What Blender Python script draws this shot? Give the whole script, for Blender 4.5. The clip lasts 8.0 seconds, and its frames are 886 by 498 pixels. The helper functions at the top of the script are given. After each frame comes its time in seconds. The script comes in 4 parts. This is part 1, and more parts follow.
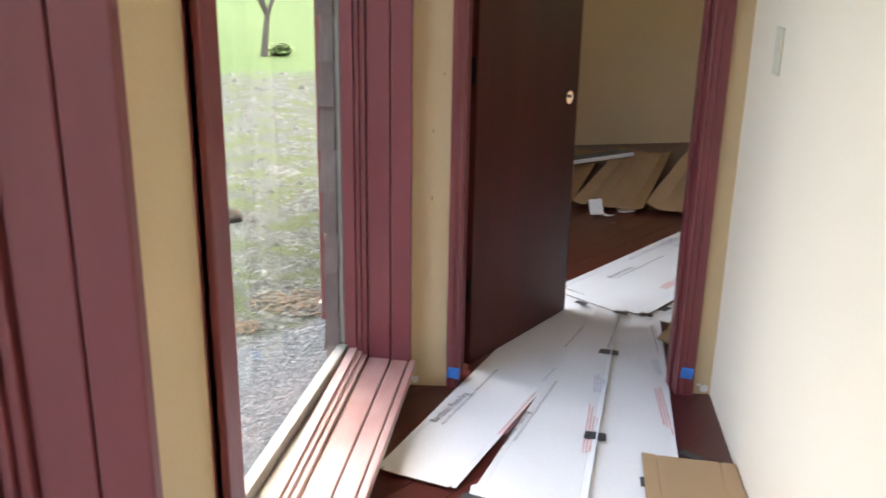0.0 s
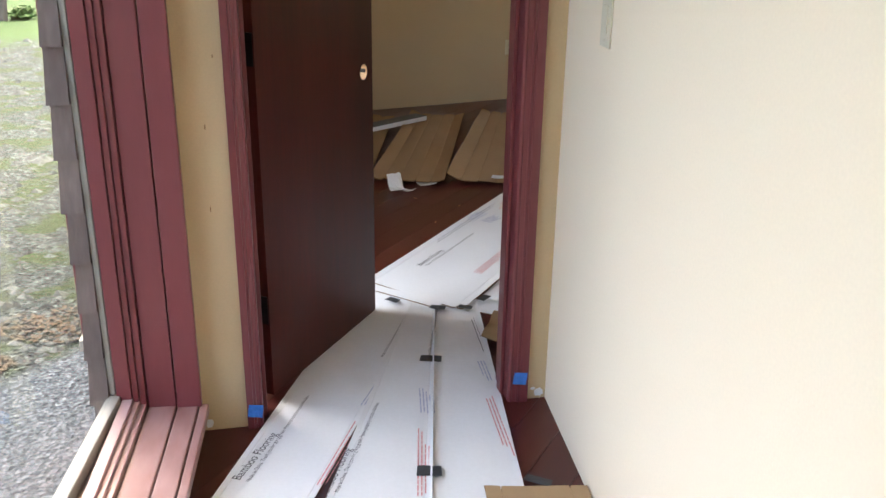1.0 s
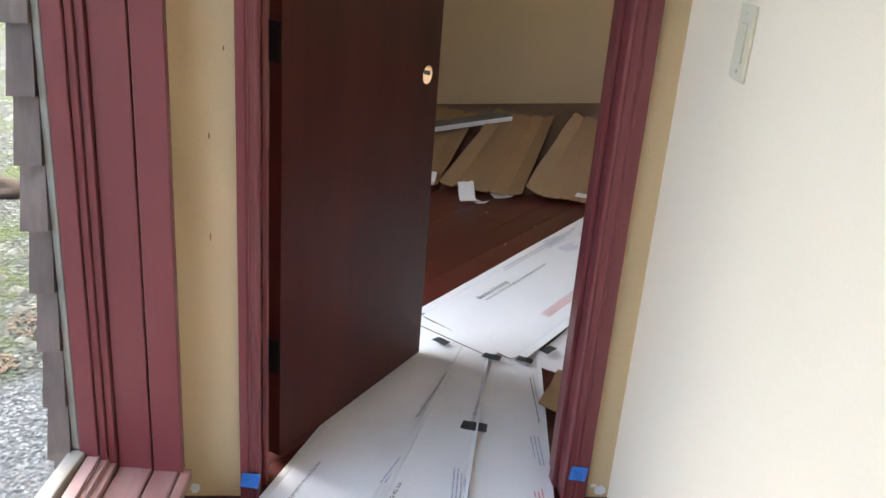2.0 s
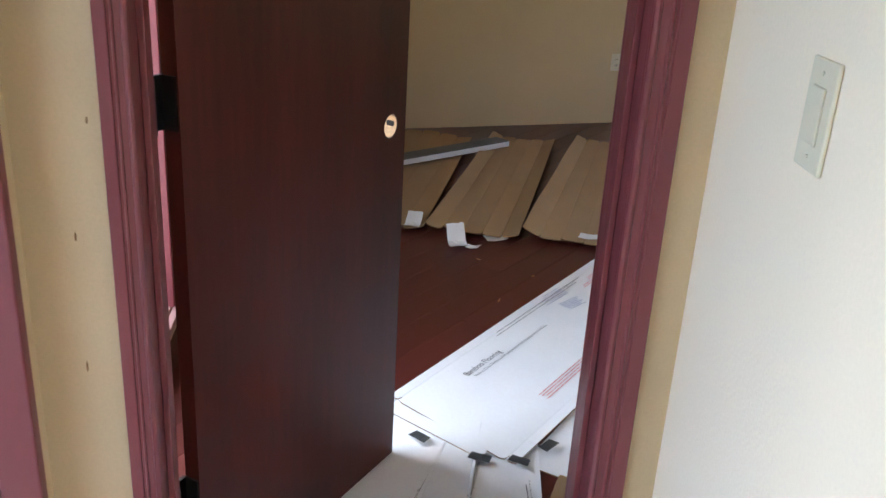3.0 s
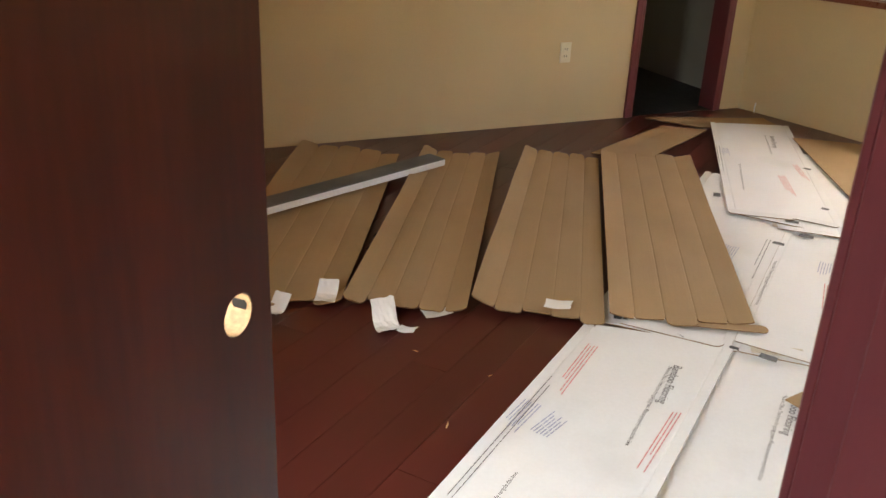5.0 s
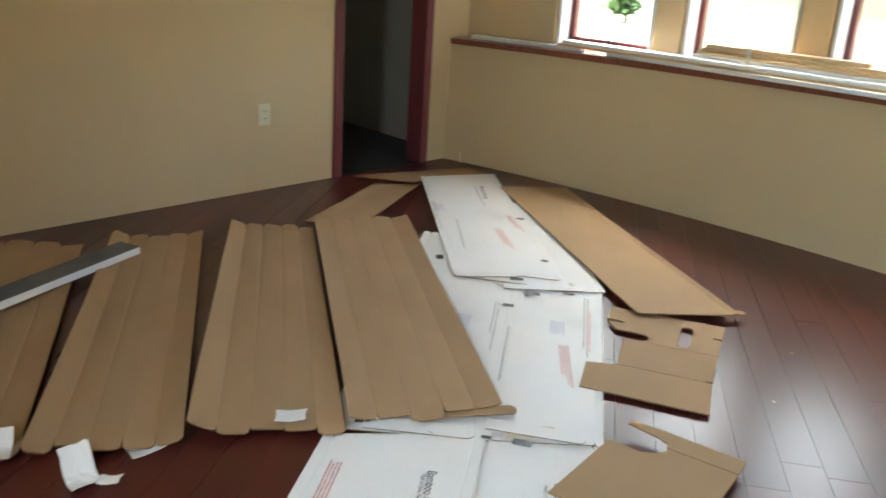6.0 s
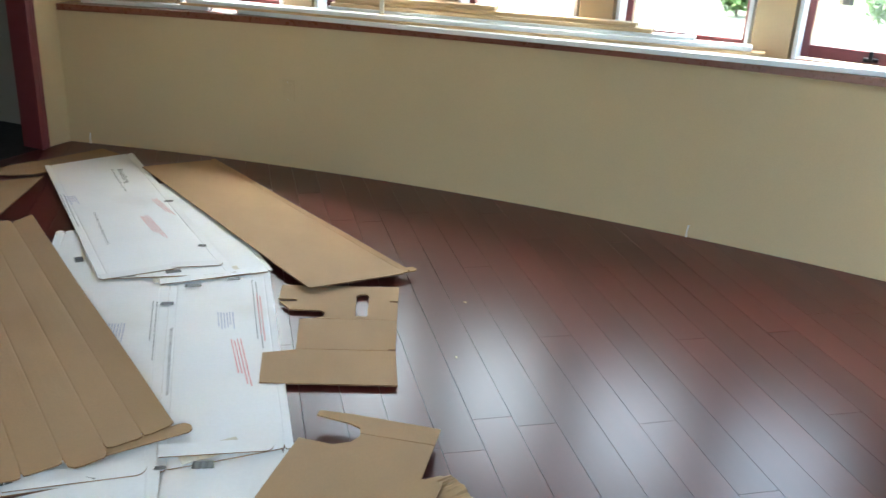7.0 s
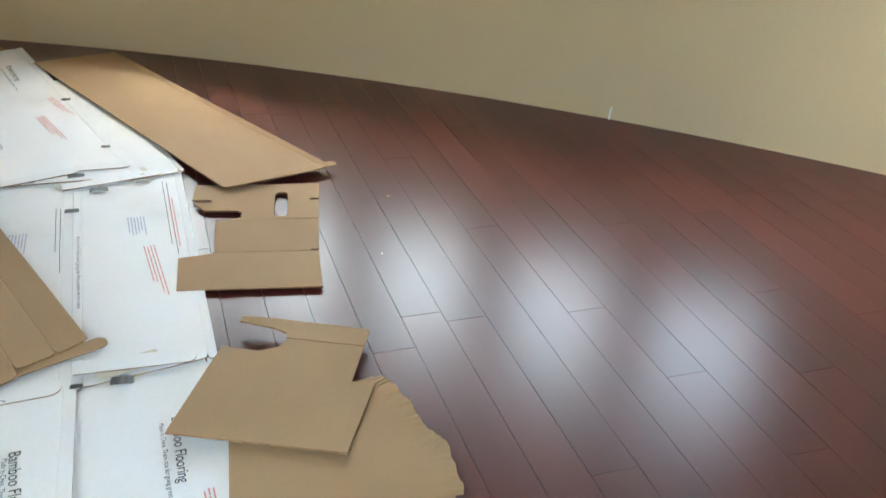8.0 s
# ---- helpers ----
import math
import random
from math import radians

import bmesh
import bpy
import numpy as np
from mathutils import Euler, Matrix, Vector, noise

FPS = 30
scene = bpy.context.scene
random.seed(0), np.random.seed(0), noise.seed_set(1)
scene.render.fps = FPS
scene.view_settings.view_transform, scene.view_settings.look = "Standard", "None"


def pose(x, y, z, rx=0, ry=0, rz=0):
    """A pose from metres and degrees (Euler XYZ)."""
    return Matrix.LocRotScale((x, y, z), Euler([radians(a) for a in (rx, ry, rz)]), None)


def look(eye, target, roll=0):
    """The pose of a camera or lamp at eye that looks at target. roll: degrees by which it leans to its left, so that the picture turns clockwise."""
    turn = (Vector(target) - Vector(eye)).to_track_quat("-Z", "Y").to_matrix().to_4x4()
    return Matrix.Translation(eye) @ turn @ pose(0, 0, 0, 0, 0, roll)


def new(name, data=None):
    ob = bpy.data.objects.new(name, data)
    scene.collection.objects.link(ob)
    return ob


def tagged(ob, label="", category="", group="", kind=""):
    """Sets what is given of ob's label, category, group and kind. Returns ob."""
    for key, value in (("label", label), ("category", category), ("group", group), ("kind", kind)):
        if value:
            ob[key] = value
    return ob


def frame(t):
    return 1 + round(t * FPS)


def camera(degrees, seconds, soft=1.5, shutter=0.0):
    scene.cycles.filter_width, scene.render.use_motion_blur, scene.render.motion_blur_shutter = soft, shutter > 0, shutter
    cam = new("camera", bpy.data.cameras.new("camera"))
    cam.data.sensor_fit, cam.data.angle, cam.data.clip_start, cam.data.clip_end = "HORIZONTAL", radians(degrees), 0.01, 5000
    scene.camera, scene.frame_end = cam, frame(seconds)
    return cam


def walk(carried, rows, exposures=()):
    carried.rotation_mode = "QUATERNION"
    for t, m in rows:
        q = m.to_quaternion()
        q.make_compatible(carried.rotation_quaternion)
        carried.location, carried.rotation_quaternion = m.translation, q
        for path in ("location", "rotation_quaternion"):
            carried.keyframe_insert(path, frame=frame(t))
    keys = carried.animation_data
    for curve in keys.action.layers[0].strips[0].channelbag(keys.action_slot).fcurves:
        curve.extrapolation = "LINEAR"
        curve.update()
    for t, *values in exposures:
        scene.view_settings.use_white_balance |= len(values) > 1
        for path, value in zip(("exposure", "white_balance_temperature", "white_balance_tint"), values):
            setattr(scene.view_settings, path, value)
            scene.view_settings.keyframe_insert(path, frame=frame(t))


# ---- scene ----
cam = camera(52.9, 8.0, soft=1.5, shutter=0.2)
PATH = [
    (0, (0.270, -2.880, 1.408), (0.043, -0.990, 0.793), 1.02),
    (0.5, (0.216, -2.641, 1.434), (0.349, -0.749, 0.798), 1.24),
    (1, (0.224, -2.406, 1.415), (0.463, -0.549, 0.712), 0.91),
    (1.2, (0.255, -2.306, 1.415), (0.470, -0.453, 0.694), 1.19),
    (2.3, (0.355, -1.711, 1.387), (0.389, 0.135, 0.618), 5.13),
    (2.5, (0.365, -1.609, 1.397), (0.456, 0.226, 0.607), 5.04),
    (3, (0.426, -1.350, 1.399), (0.466, 0.510, 0.667), 3.40),
    (3.5, (0.491, -1.104, 1.410), (0.413, 0.723, 0.599), 2.89),
    (4, (0.470, -0.841, 1.422), (0.503, 1.014, 0.674), 5.15),
    (4.2, (0.444, -0.728, 1.414), (0.532, 1.117, 0.647), 4.48),
    (5.3, (0.497, -0.186, 1.402), (0.755, 1.630, 0.605), 2.23),
    (5.5, (0.518, -0.117, 1.409), (0.907, 1.687, 0.638), 3.29),
    (6, (0.539, 0.080, 1.430), (1.346, 1.779, 0.749), 3.58),
    (6.5, (0.606, 0.196, 1.431), (1.793, 1.644, 0.729), 3.94),
    (7, (0.717, 0.278, 1.423), (2.097, 1.524, 0.686), 2.92),
    (7.5, (0.779, 0.330, 1.418), (2.233, 1.440, 0.610), 3.46),
    (8, (0.787, 0.344, 1.405), (2.204, 1.379, 0.446), 3.09),
]
walk(cam, [(t, look(eye, target, roll)) for t, eye, target, roll in PATH],
     exposures=[(0, 3.6, 6650, 10), (1.2, 3.65, 6700, 10), (2.5, 3.85, 6250, 9), (4.0, 4.1, 6000, 9), (5.3, 4.52, 7900, 9), (6.0, 4.44, 6300, -1), (6.5, 4.42, 5800, -2), (7, 4.42, 5800, -3), (8, 4.64, 6000, -3)])

# ---- world and sun ----
world = bpy.data.worlds.new("sky")
scene.world = world
world.use_nodes = True
wn = world.node_tree
sky = wn.nodes.new("ShaderNodeTexSky")
sky.sky_type, sky.sun_disc = "NISHITA", False
sky.sun_elevation, sky.sun_rotation, sky.dust_density, sky.ozone_density = radians(62), radians(4), 9.0, 0.3
wn.nodes["Background"].inputs[1].default_value = 0.15
wn.links.new(sky.outputs[0], wn.nodes["Background"].inputs[0])
sun = new("sun", bpy.data.lights.new("sun", "SUN"))
sun.data.energy, sun.data.angle, sun.data.color = 0.35, radians(40), (1.0, 0.97, 0.93)
sun.matrix_basis = look((0.4, 6, 11.6), (0, 0, 0))

# area lamp outside the room's low west window, added to strengthen its sky light
sky_lamp = new("window_fill_light", bpy.data.lights.new("window_fill_light", "AREA"))
sky_lamp.data.shape, sky_lamp.data.size, sky_lamp.data.size_y = "RECTANGLE", 2.0, 1.04
sky_lamp.data.energy, sky_lamp.data.color = 2.0, (0.93, 0.97, 1.0)
sky_lamp.matrix_basis = pose(0, -0.085, 0, 0, 0, 5.2) @ pose(-0.52, 0.82, 1.2, 0, -90, 0)

# ---- materials ----
def mat(name, color, rough=0.6, var=0.15, scale=8.0, fine=90.0, bump=0.1, stretch=(1, 1, 1), metal=0.0, coat=0.0,
        rv=0.08, dirt=None, dirt_scale=1.5, dirt_edge=(0.55, 0.75), rand=0.0, spec=0.5):
    """Colour with broad and fine variation, a stain colour in patches, fine relief, and a change from piece to piece."""
    m = bpy.data.materials.new(name)
    m.use_nodes = True
    nt = m.node_tree
    N, L = nt.nodes, nt.links
    bsdf = N["Principled BSDF"]
    tc, mp = N.new("ShaderNodeTexCoord"), N.new("ShaderNodeMapping")
    mp.inputs["Scale"].default_value = stretch
    L.new(tc.outputs["Object"], mp.inputs[0])
    def tex(s, d=5.0):
        n = N.new("ShaderNodeTexNoise")
        n.inputs["Scale"].default_value, n.inputs["Detail"].default_value = s, d
        L.new(mp.outputs[0], n.inputs["Vector"])
        return n.outputs[0]
    def mix(kind, f, a, b):
        n = N.new("ShaderNodeMix")
        n.data_type, n.blend_type = "RGBA", kind
        for sock, v in ((n.inputs[0], f), (n.inputs[6], a), (n.inputs[7], b)):
            if hasattr(v, "links"):
                L.new(v, sock)
            else:
                sock.default_value = v
        return n.outputs[2]
    def span(src, a, b, lo=0.0, hi=1.0):
        n = N.new("ShaderNodeMapRange")
        n.inputs[1].default_value, n.inputs[2].default_value, n.inputs[3].default_value, n.inputs[4].default_value = a, b, lo, hi
        L.new(src, n.inputs[0])
        return n.outputs[0]
    broad, grain = tex(scale), tex(fine, 3.0)
    c = mix("MULTIPLY", 1.0, (*color, 1), mix("MIX", span(broad, 0.3, 0.7), (1 - var,) * 3 + (1,), (1 + var,) * 3 + (1,)))
    c = mix("MULTIPLY", 1.0, c, mix("MIX", span(grain, 0.3, 0.7), (1 - var * 0.6,) * 3 + (1,), (1 + var * 0.6,) * 3 + (1,)))
    if rand:
        oi = N.new("ShaderNodeObjectInfo")
        c = mix("MULTIPLY", 1.0, c, mix("MIX", oi.outputs["Random"], (1 - rand,) * 3 + (1,), (1 + rand,) * 3 + (1,)))
    if dirt:
        c = mix("MIX", span(tex(dirt_scale, 6.0), *dirt_edge), c, (*dirt, 1))
    L.new(c, bsdf.inputs["Base Color"])
    L.new(span(grain, 0.2, 0.8, max(rough - rv, 0.02), min(rough + rv, 1)), bsdf.inputs["Roughness"])
    bsdf.inputs["Metallic"].default_value = metal
    bsdf.inputs["Specular IOR Level"].default_value = spec
    bsdf.inputs["Coat Weight"].default_value = coat
    bsdf.inputs["Coat Roughness"].default_value = 0.2
    if bump:
        b = N.new("ShaderNodeBump")
        b.inputs["Strength"].default_value, b.inputs["Distance"].default_value = bump, 0.004
        L.new(grain, b.inputs["Height"])
        L.new(b.outputs[0], bsdf.inputs["Normal"])
    return m


def glass_material():
    m = bpy.data.materials.new("window_glass")
    m.use_nodes = True
    N, L = m.node_tree.nodes, m.node_tree.links
    N.remove(N["Principled BSDF"])
    tr, gl, lw, pw, ad, mx = (N.new("ShaderNode" + k) for k in ("BsdfTransparent", "BsdfGlossy", "LayerWeight", "Math", "Math", "MixShader"))
    tr.inputs[0].default_value, gl.inputs["Roughness"].default_value = (0.94, 0.96, 0.95, 1), 0.02
    pw.operation, pw.inputs[1].default_value = "POWER", 5.0
    ad.operation, ad.inputs[1].default_value, ad.inputs[2].default_value = "MULTIPLY_ADD", 0.3, 0.03
    for a, b in ((lw.outputs["Facing"], pw.inputs[0]), (pw.outputs[0], ad.inputs[0]), (ad.outputs[0], mx.inputs[0]), (tr.outputs[0], mx.inputs[1]),
                 (gl.outputs[0], mx.inputs[2]), (mx.outputs[0], N["Material Output"].inputs[0])):
        L.new(a, b)
    return m


TAN = mat("tan_wall_paint", (0.585, 0.447, 0.262), 0.6, 0.05, 1.2, 160, 0.12)
CREAM = mat("cream_wall_paint", (0.92, 0.80, 0.625), 0.6, 0.03, 1.0, 160, 0.12)
WHITE_PAINT = mat("white_ceiling_paint", (0.78, 0.76, 0.72), 0.7, 0.04, 1.5, 120, 0.1)
RED = mat("barn_red_paint", (0.175, 0.040, 0.045), 0.36, 0.05, 3, 70, 0.12, (1, 1, 0.25), spec=0.5)
DOOR = mat("dark_stained_door_veneer", (0.066, 0.0125, 0.0085), 0.40, 0.26, 6, 55, 0.0, (1, 1, 0.10), rv=0.03, spec=0.28)
RAW = mat("raw_wood_core", (0.62, 0.40, 0.22), 0.8, 0.25, 30, 120, 0.3)
PLANK = mat("red_brown_bamboo_plank", (0.080, 0.0155, 0.0122), 0.30, 0.07, 1.0, 6, 0.0, (7, 0.25, 1), rv=0.006, rand=0.2, spec=0.5)
SUB = mat("dark_floor_gap", (0.012, 0.006, 0.005), 0.8, 0.2)
BROWN = mat("brown_corrugated_cardboard", (0.39, 0.258, 0.138), 0.85, 0.06, 3, 120, 0.15, (1.4, 0.8, 1), dirt=(0.35, 0.222, 0.115), dirt_scale=2.2, dirt_edge=(0.5, 0.9), rand=0.035)
KRAFT_EDGE = mat("cardboard_cut_edge", (0.26, 0.15, 0.07), 0.9, 0.3, 40, 300, 0.4)
WHITE = mat("white_printed_cardboard", (0.82, 0.83, 0.84), 0.6, 0.03, 2.5, 90, 0.08, dirt=(0.60, 0.59, 0.56), dirt_scale=1.6, dirt_edge=(0.55, 0.85), rand=0.03)
PAPER = mat("white_paper", (0.82, 0.82, 0.82), 0.7, 0.03, 6, 80, 0.15)
INK = mat("black_print", (0.05, 0.05, 0.06), 0.6, 0.1)
RED_INK = mat("red_print", (0.72, 0.30, 0.30), 0.6, 0.1)
BLUE_INK = mat("blue_print", (0.42, 0.45, 0.60), 0.6, 0.1)
TAPE = mat("grey_black_tape", (0.05, 0.055, 0.06), 0.35, 0.2, 30, 150, 0.2)
CLEAR_TAPE = mat("yellowed_clear_tape", (0.64, 0.60, 0.50), 0.3, 0.06, 20, 90, 0.1)
BLUE_TAPE = mat("blue_masking_tape", (0.03, 0.17, 0.55), 0.6, 0.1, 30, 120, 0.3)
BLACK_METAL = mat("black_hinge_metal", (0.012, 0.012, 0.014), 0.4, 0.2, 20, 90, 0.1, metal=0.6)
IVORY = mat("ivory_plastic", (0.72, 0.66, 0.50), 0.4, 0.03, 20, 90, 0.0)
PRIMED = mat("white_primed_trim", (0.78, 0.80, 0.82), 0.5, 0.04, 6, 60, 0.08, (1, 1, 1))
PINE = mat("raw_pine_board", (0.62, 0.44, 0.25), 0.6, 0.18, 9, 60, 0.15, (0.4, 6, 6))
STOP = mat("beige_grey_stop_paint", (0.32, 0.30, 0.26), 0.6, 0.06, 6, 60, 0.08)
GREY_TOP = mat("grey_foam_board", (0.12, 0.125, 0.13), 0.6, 0.2, 8, 70, 0.2)
# a paler red than RED, with still paler patches
SILL_RED = mat("pale_red_sill_paint", (0.30, 0.135, 0.12), 0.36, 0.12, 5, 60, 0.05, (1, 0.3, 1), dirt=(0.50, 0.345, 0.32), dirt_scale=5, dirt_edge=(0.36, 0.62))
SILL_STAIN = mat("red_brown_stained_sill", (0.20, 0.065, 0.035), 0.3, 0.07, 6, 50, 0.08, coat=0.3)
DARK_FLOOR = mat("dark_slate_floor", (0.03, 0.032, 0.035), 0.5, 0.3, 6, 40, 0.2)
GREY_WALL = mat("grey_painted_wall", (0.34, 0.32, 0.28), 0.6, 0.05, 2, 100, 0.1)
SHINGLE = mat("weathered_grey_shingle", (0.14, 0.108, 0.095), 0.85, 0.25, 10, 70, 0.5, (1, 1, 0.3), rand=0.15)
GLASS = glass_material()
STONE = mat("pale_gravel_stone", (0.10, 0.105, 0.10), 0.85, 0.45, 7, 30, 0.3, rand=0.3, spec=0.1)
BARK = mat("grey_brown_bark", (0.11, 0.085, 0.065), 0.9, 0.3, 6, 40, 0.6, (1, 1, 0.3))
LEAF = mat("green_leaves", (0.075, 0.125, 0.035), 0.55, 0.35, 3, 30, 0.1, spec=0.2)
WOODS = mat("far_tree_leaves", (0.06, 0.09, 0.035), 0.7, 0.4, 0.6, 6, 0.0)
ROCK = mat("brown_grey_fieldstone", (0.034, 0.028, 0.024), 0.9, 0.3, 9, 60, 0.4, spec=0.1)
LITTER = mat("brown_dead_leaves", (0.05, 0.031, 0.014), 0.8, 0.4, 8, 40, 0.3)


def ground_material():
    """Gravel near the house, moss patches over pale stones, lawn farther out."""
    m = bpy.data.materials.new("gravel_moss_and_lawn")
    m.use_nodes = True
    N, L = m.node_tree.nodes, m.node_tree.links
    bsdf = N["Principled BSDF"]
    tc = N.new("ShaderNodeTexCoord")
    def noise_of(s, d=6.0):
        n = N.new("ShaderNodeTexNoise")
        n.inputs["Scale"].default_value, n.inputs["Detail"].default_value = s, d
        L.new(tc.outputs["Object"], n.inputs["Vector"])
        return n.outputs[0]
    def ramp(src, stops):
        r = N.new("ShaderNodeValToRGB")
        r.color_ramp.elements[0].position, r.color_ramp.elements[0].color = stops[0][0], (*stops[0][1], 1)
        r.color_ramp.elements[1].position, r.color_ramp.elements[1].color = stops[-1][0], (*stops[-1][1], 1)
        for p, c in stops[1:-1]:
            r.color_ramp.elements.new(p).color = (*c, 1)
        L.new(src, r.inputs[0])
        return r.outputs[0]
    def mixc(f, a, b):
        n = N.new("ShaderNodeMix")
        n.data_type = "RGBA"
        L.new(f, n.inputs[0]), L.new(a, n.inputs[6]), L.new(b, n.inputs[7])
        return n.outputs[2]
    def math_node(op, a, b):
        n = N.new("ShaderNodeMath")
        n.operation = op
        for sock, v in ((n.inputs[0], a), (n.inputs[1], b)):
            if hasattr(v, "links"):
                L.new(v, sock)
            else:
                sock.default_value = v
        return n.outputs[0]
    vor = N.new("ShaderNodeTexVoronoi")
    vor.inputs["Scale"].default_value = 52
    L.new(tc.outputs["Object"], vor.inputs["Vector"])
    stones = ramp(vor.outputs["Color"], [(0.0, (0.012, 0.014, 0.013)), (0.4, (0.034, 0.040, 0.038)), (0.75, (0.058, 0.066, 0.064)), (1.0, (0.15, 0.16, 0.16))])
    moss = ramp(noise_of(30), [(0.3, (0.018, 0.028, 0.010)), (0.7, (0.050, 0.066, 0.026))])
    rough_ground = mixc(ramp(noise_of(3.2, 9.0), [(0.47, (0, 0, 0)), (0.58, (0.85,) * 3)]), stones, moss)
    vor2 = N.new("ShaderNodeTexVoronoi")
    vor2.inputs["Scale"].default_value = 95
    L.new(tc.outputs["Object"], vor2.inputs["Vector"])
    chips = ramp(vor2.outputs["Color"], [(0.0, (0.032, 0.038, 0.045)), (0.5, (0.062, 0.072, 0.082)), (1.0, (0.16, 0.17, 0.185))])
    lawn = ramp(noise_of(9), [(0.3, (0.036, 0.060, 0.022)), (0.7, (0.054, 0.086, 0.034))])
    sep = N.new("ShaderNodeSeparateXYZ")
    L.new(tc.outputs["Object"], sep.inputs[0])
    wob = noise_of(0.8)
    # distance out from the west wall, and how far the house side reaches
    out = math_node("ADD", math_node("MULTIPLY", sep.outputs[0], -0.8), math_node("MULTIPLY", sep.outputs[1], 0.75))
    near = ramp(math_node("ADD", math_node("MULTIPLY", out, 0.25), math_node("MULTIPLY", wob, 0.12)), [(0.40, (0, 0, 0)), (0.425, (1, 1, 1))])
    r = N.new("ShaderNodeVectorMath")
    r.operation = "LENGTH"
    L.new(tc.outputs["Object"], r.inputs[0])
    far = ramp(math_node("ADD", math_node("MULTIPLY", r.outputs["Value"], 0.05), math_node("MULTIPLY", wob, 0.12)), [(0.57, (0, 0, 0)), (0.64, (1, 1, 1))])
    col = mixc(far, mixc(near, chips, rough_ground), lawn)
    # paler ground to the east, its colour standing in for blown-out brightness
    pale_east = ramp(noise_of(14), [(0.3, (0.21, 0.215, 0.15)), (0.7, (0.30, 0.305, 0.23))])
    east = ramp(math_node("ADD", math_node("MULTIPLY", sep.outputs[0], 0.1), math_node("MULTIPLY", wob, 0.1)), [(0.40, (0, 0, 0)), (0.50, (1, 1, 1))])
    beyond = ramp(math_node("ADD", math_node("MULTIPLY", sep.outputs[0], 0.03), math_node("MULTIPLY", wob, 0.12)), [(0.62, (0, 0, 0)), (0.70, (1, 1, 1))])
    col = mixc(beyond, mixc(east, col, pale_east), col)
    L.new(col, bsdf.inputs["Base Color"])
    bsdf.inputs["Roughness"].default_value = 0.9
    bsdf.inputs["Specular IOR Level"].default_value = 0.08
    b = N.new("ShaderNodeBump")
    b.inputs["Strength"].default_value, b.inputs["Distance"].default_value = 0.7, 0.03
    L.new(vor.outputs["Distance"], b.inputs["Height"])
    L.new(b.outputs[0], bsdf.inputs["Normal"])
    return m


GROUND = ground_material()

# ---- mesh helpers ----
def mesh_of(name, bm, material):
    me = bpy.data.meshes.new(name)
    bm.to_mesh(me)
    bm.free()
    for m in material if isinstance(material, (list, tuple)) else [material]:
        me.materials.append(m)
    return me


def thing(name, bm, material, label="", category="", group="", kind="", m=None):
    ob = new(name, mesh_of(name, bm, material))
    if m is not None:
        ob.matrix_basis = m
    return tagged(ob, label, category, group, kind)


def part(name, bm, material, parent, label=""):
    ob = new(name, mesh_of(name, bm, material))
    ob.parent = parent
    return tagged(ob, label)


def root(name, label, category, group="", kind="", m=None):
    ob = new(name)
    ob.empty_display_size = 0.1
    if m is not None:
        ob.matrix_basis = m
    return tagged(ob, label, category, group, kind)


def box(bm, x0, x1, y0, y1, z0, z1, bevel=0.0):
    """A box between two corners, its edges rounded by bevel."""
    g = bmesh.ops.create_cube(bm, size=1.0)
    for v in g["verts"]:
        v.co = Vector((x0 + (v.co.x + 0.5) * (x1 - x0), y0 + (v.co.y + 0.5) * (y1 - y0), z0 + (v.co.z + 0.5) * (z1 - z0)))
    if bevel:
        es = list({e for v in g["verts"] for e in v.link_edges})
        bmesh.ops.bevel(bm, geom=es, offset=bevel, segments=2, profile=0.5, affect="EDGES")
    return bm


def boxed(*dims, bevel=0.0):
    return box(bmesh.new(), *dims, bevel=bevel)


def prism(outline, z0, z1, holes=()):
    """A plate of the given outline, with holes, between two heights."""
    bm = bmesh.new()
    edges = []
    for ring in (outline, *holes):
        vs = [bm.verts.new((x, y, z0)) for x, y in ring]
        edges += [bm.edges.new((vs[i], vs[(i + 1) % len(vs)])) for i in range(len(vs))]
    if holes:
        bmesh.ops.triangle_fill(bm, edges=edges, use_beauty=True)
    else:
        bm.faces.new(bm.verts)
    ex = bmesh.ops.extrude_face_region(bm, geom=list(bm.faces))
    for v in ex["geom"]:
        if isinstance(v, bmesh.types.BMVert):
            v.co.z = z1
    bmesh.ops.recalc_face_normals(bm, faces=bm.faces)
    return bm


def swept(profile, z0, z1):
    """A moulding: a profile in x, y drawn upwards."""
    return prism(profile, z0, z1)


def ring(cx, cy, r, n=28, ry=None):
    return [(cx + r * math.cos(2 * math.pi * i / n), cy + (ry or r) * math.sin(2 * math.pi * i / n)) for i in range(n)]


def clip(poly, convex):
    """The part of a polygon inside a convex one that runs anticlockwise."""
    for (ax, ay), (bx, by) in zip(convex, convex[1:] + convex[:1]):
        res = []
        side = lambda p: (bx - ax) * (p[1] - ay) - (by - ay) * (p[0] - ax)
        for p, q in zip(poly, poly[1:] + poly[:1]):
            sp, sq = side(p), side(q)
            if sp >= 0:
                res.append(p)
            if (sp >= 0) != (sq >= 0):
                k = sp / (sp - sq)
                res.append((p[0] + k * (q[0] - p[0]), p[1] + k * (q[1] - p[1])))
        poly = res
        if len(poly) < 3:
            return []
    return poly


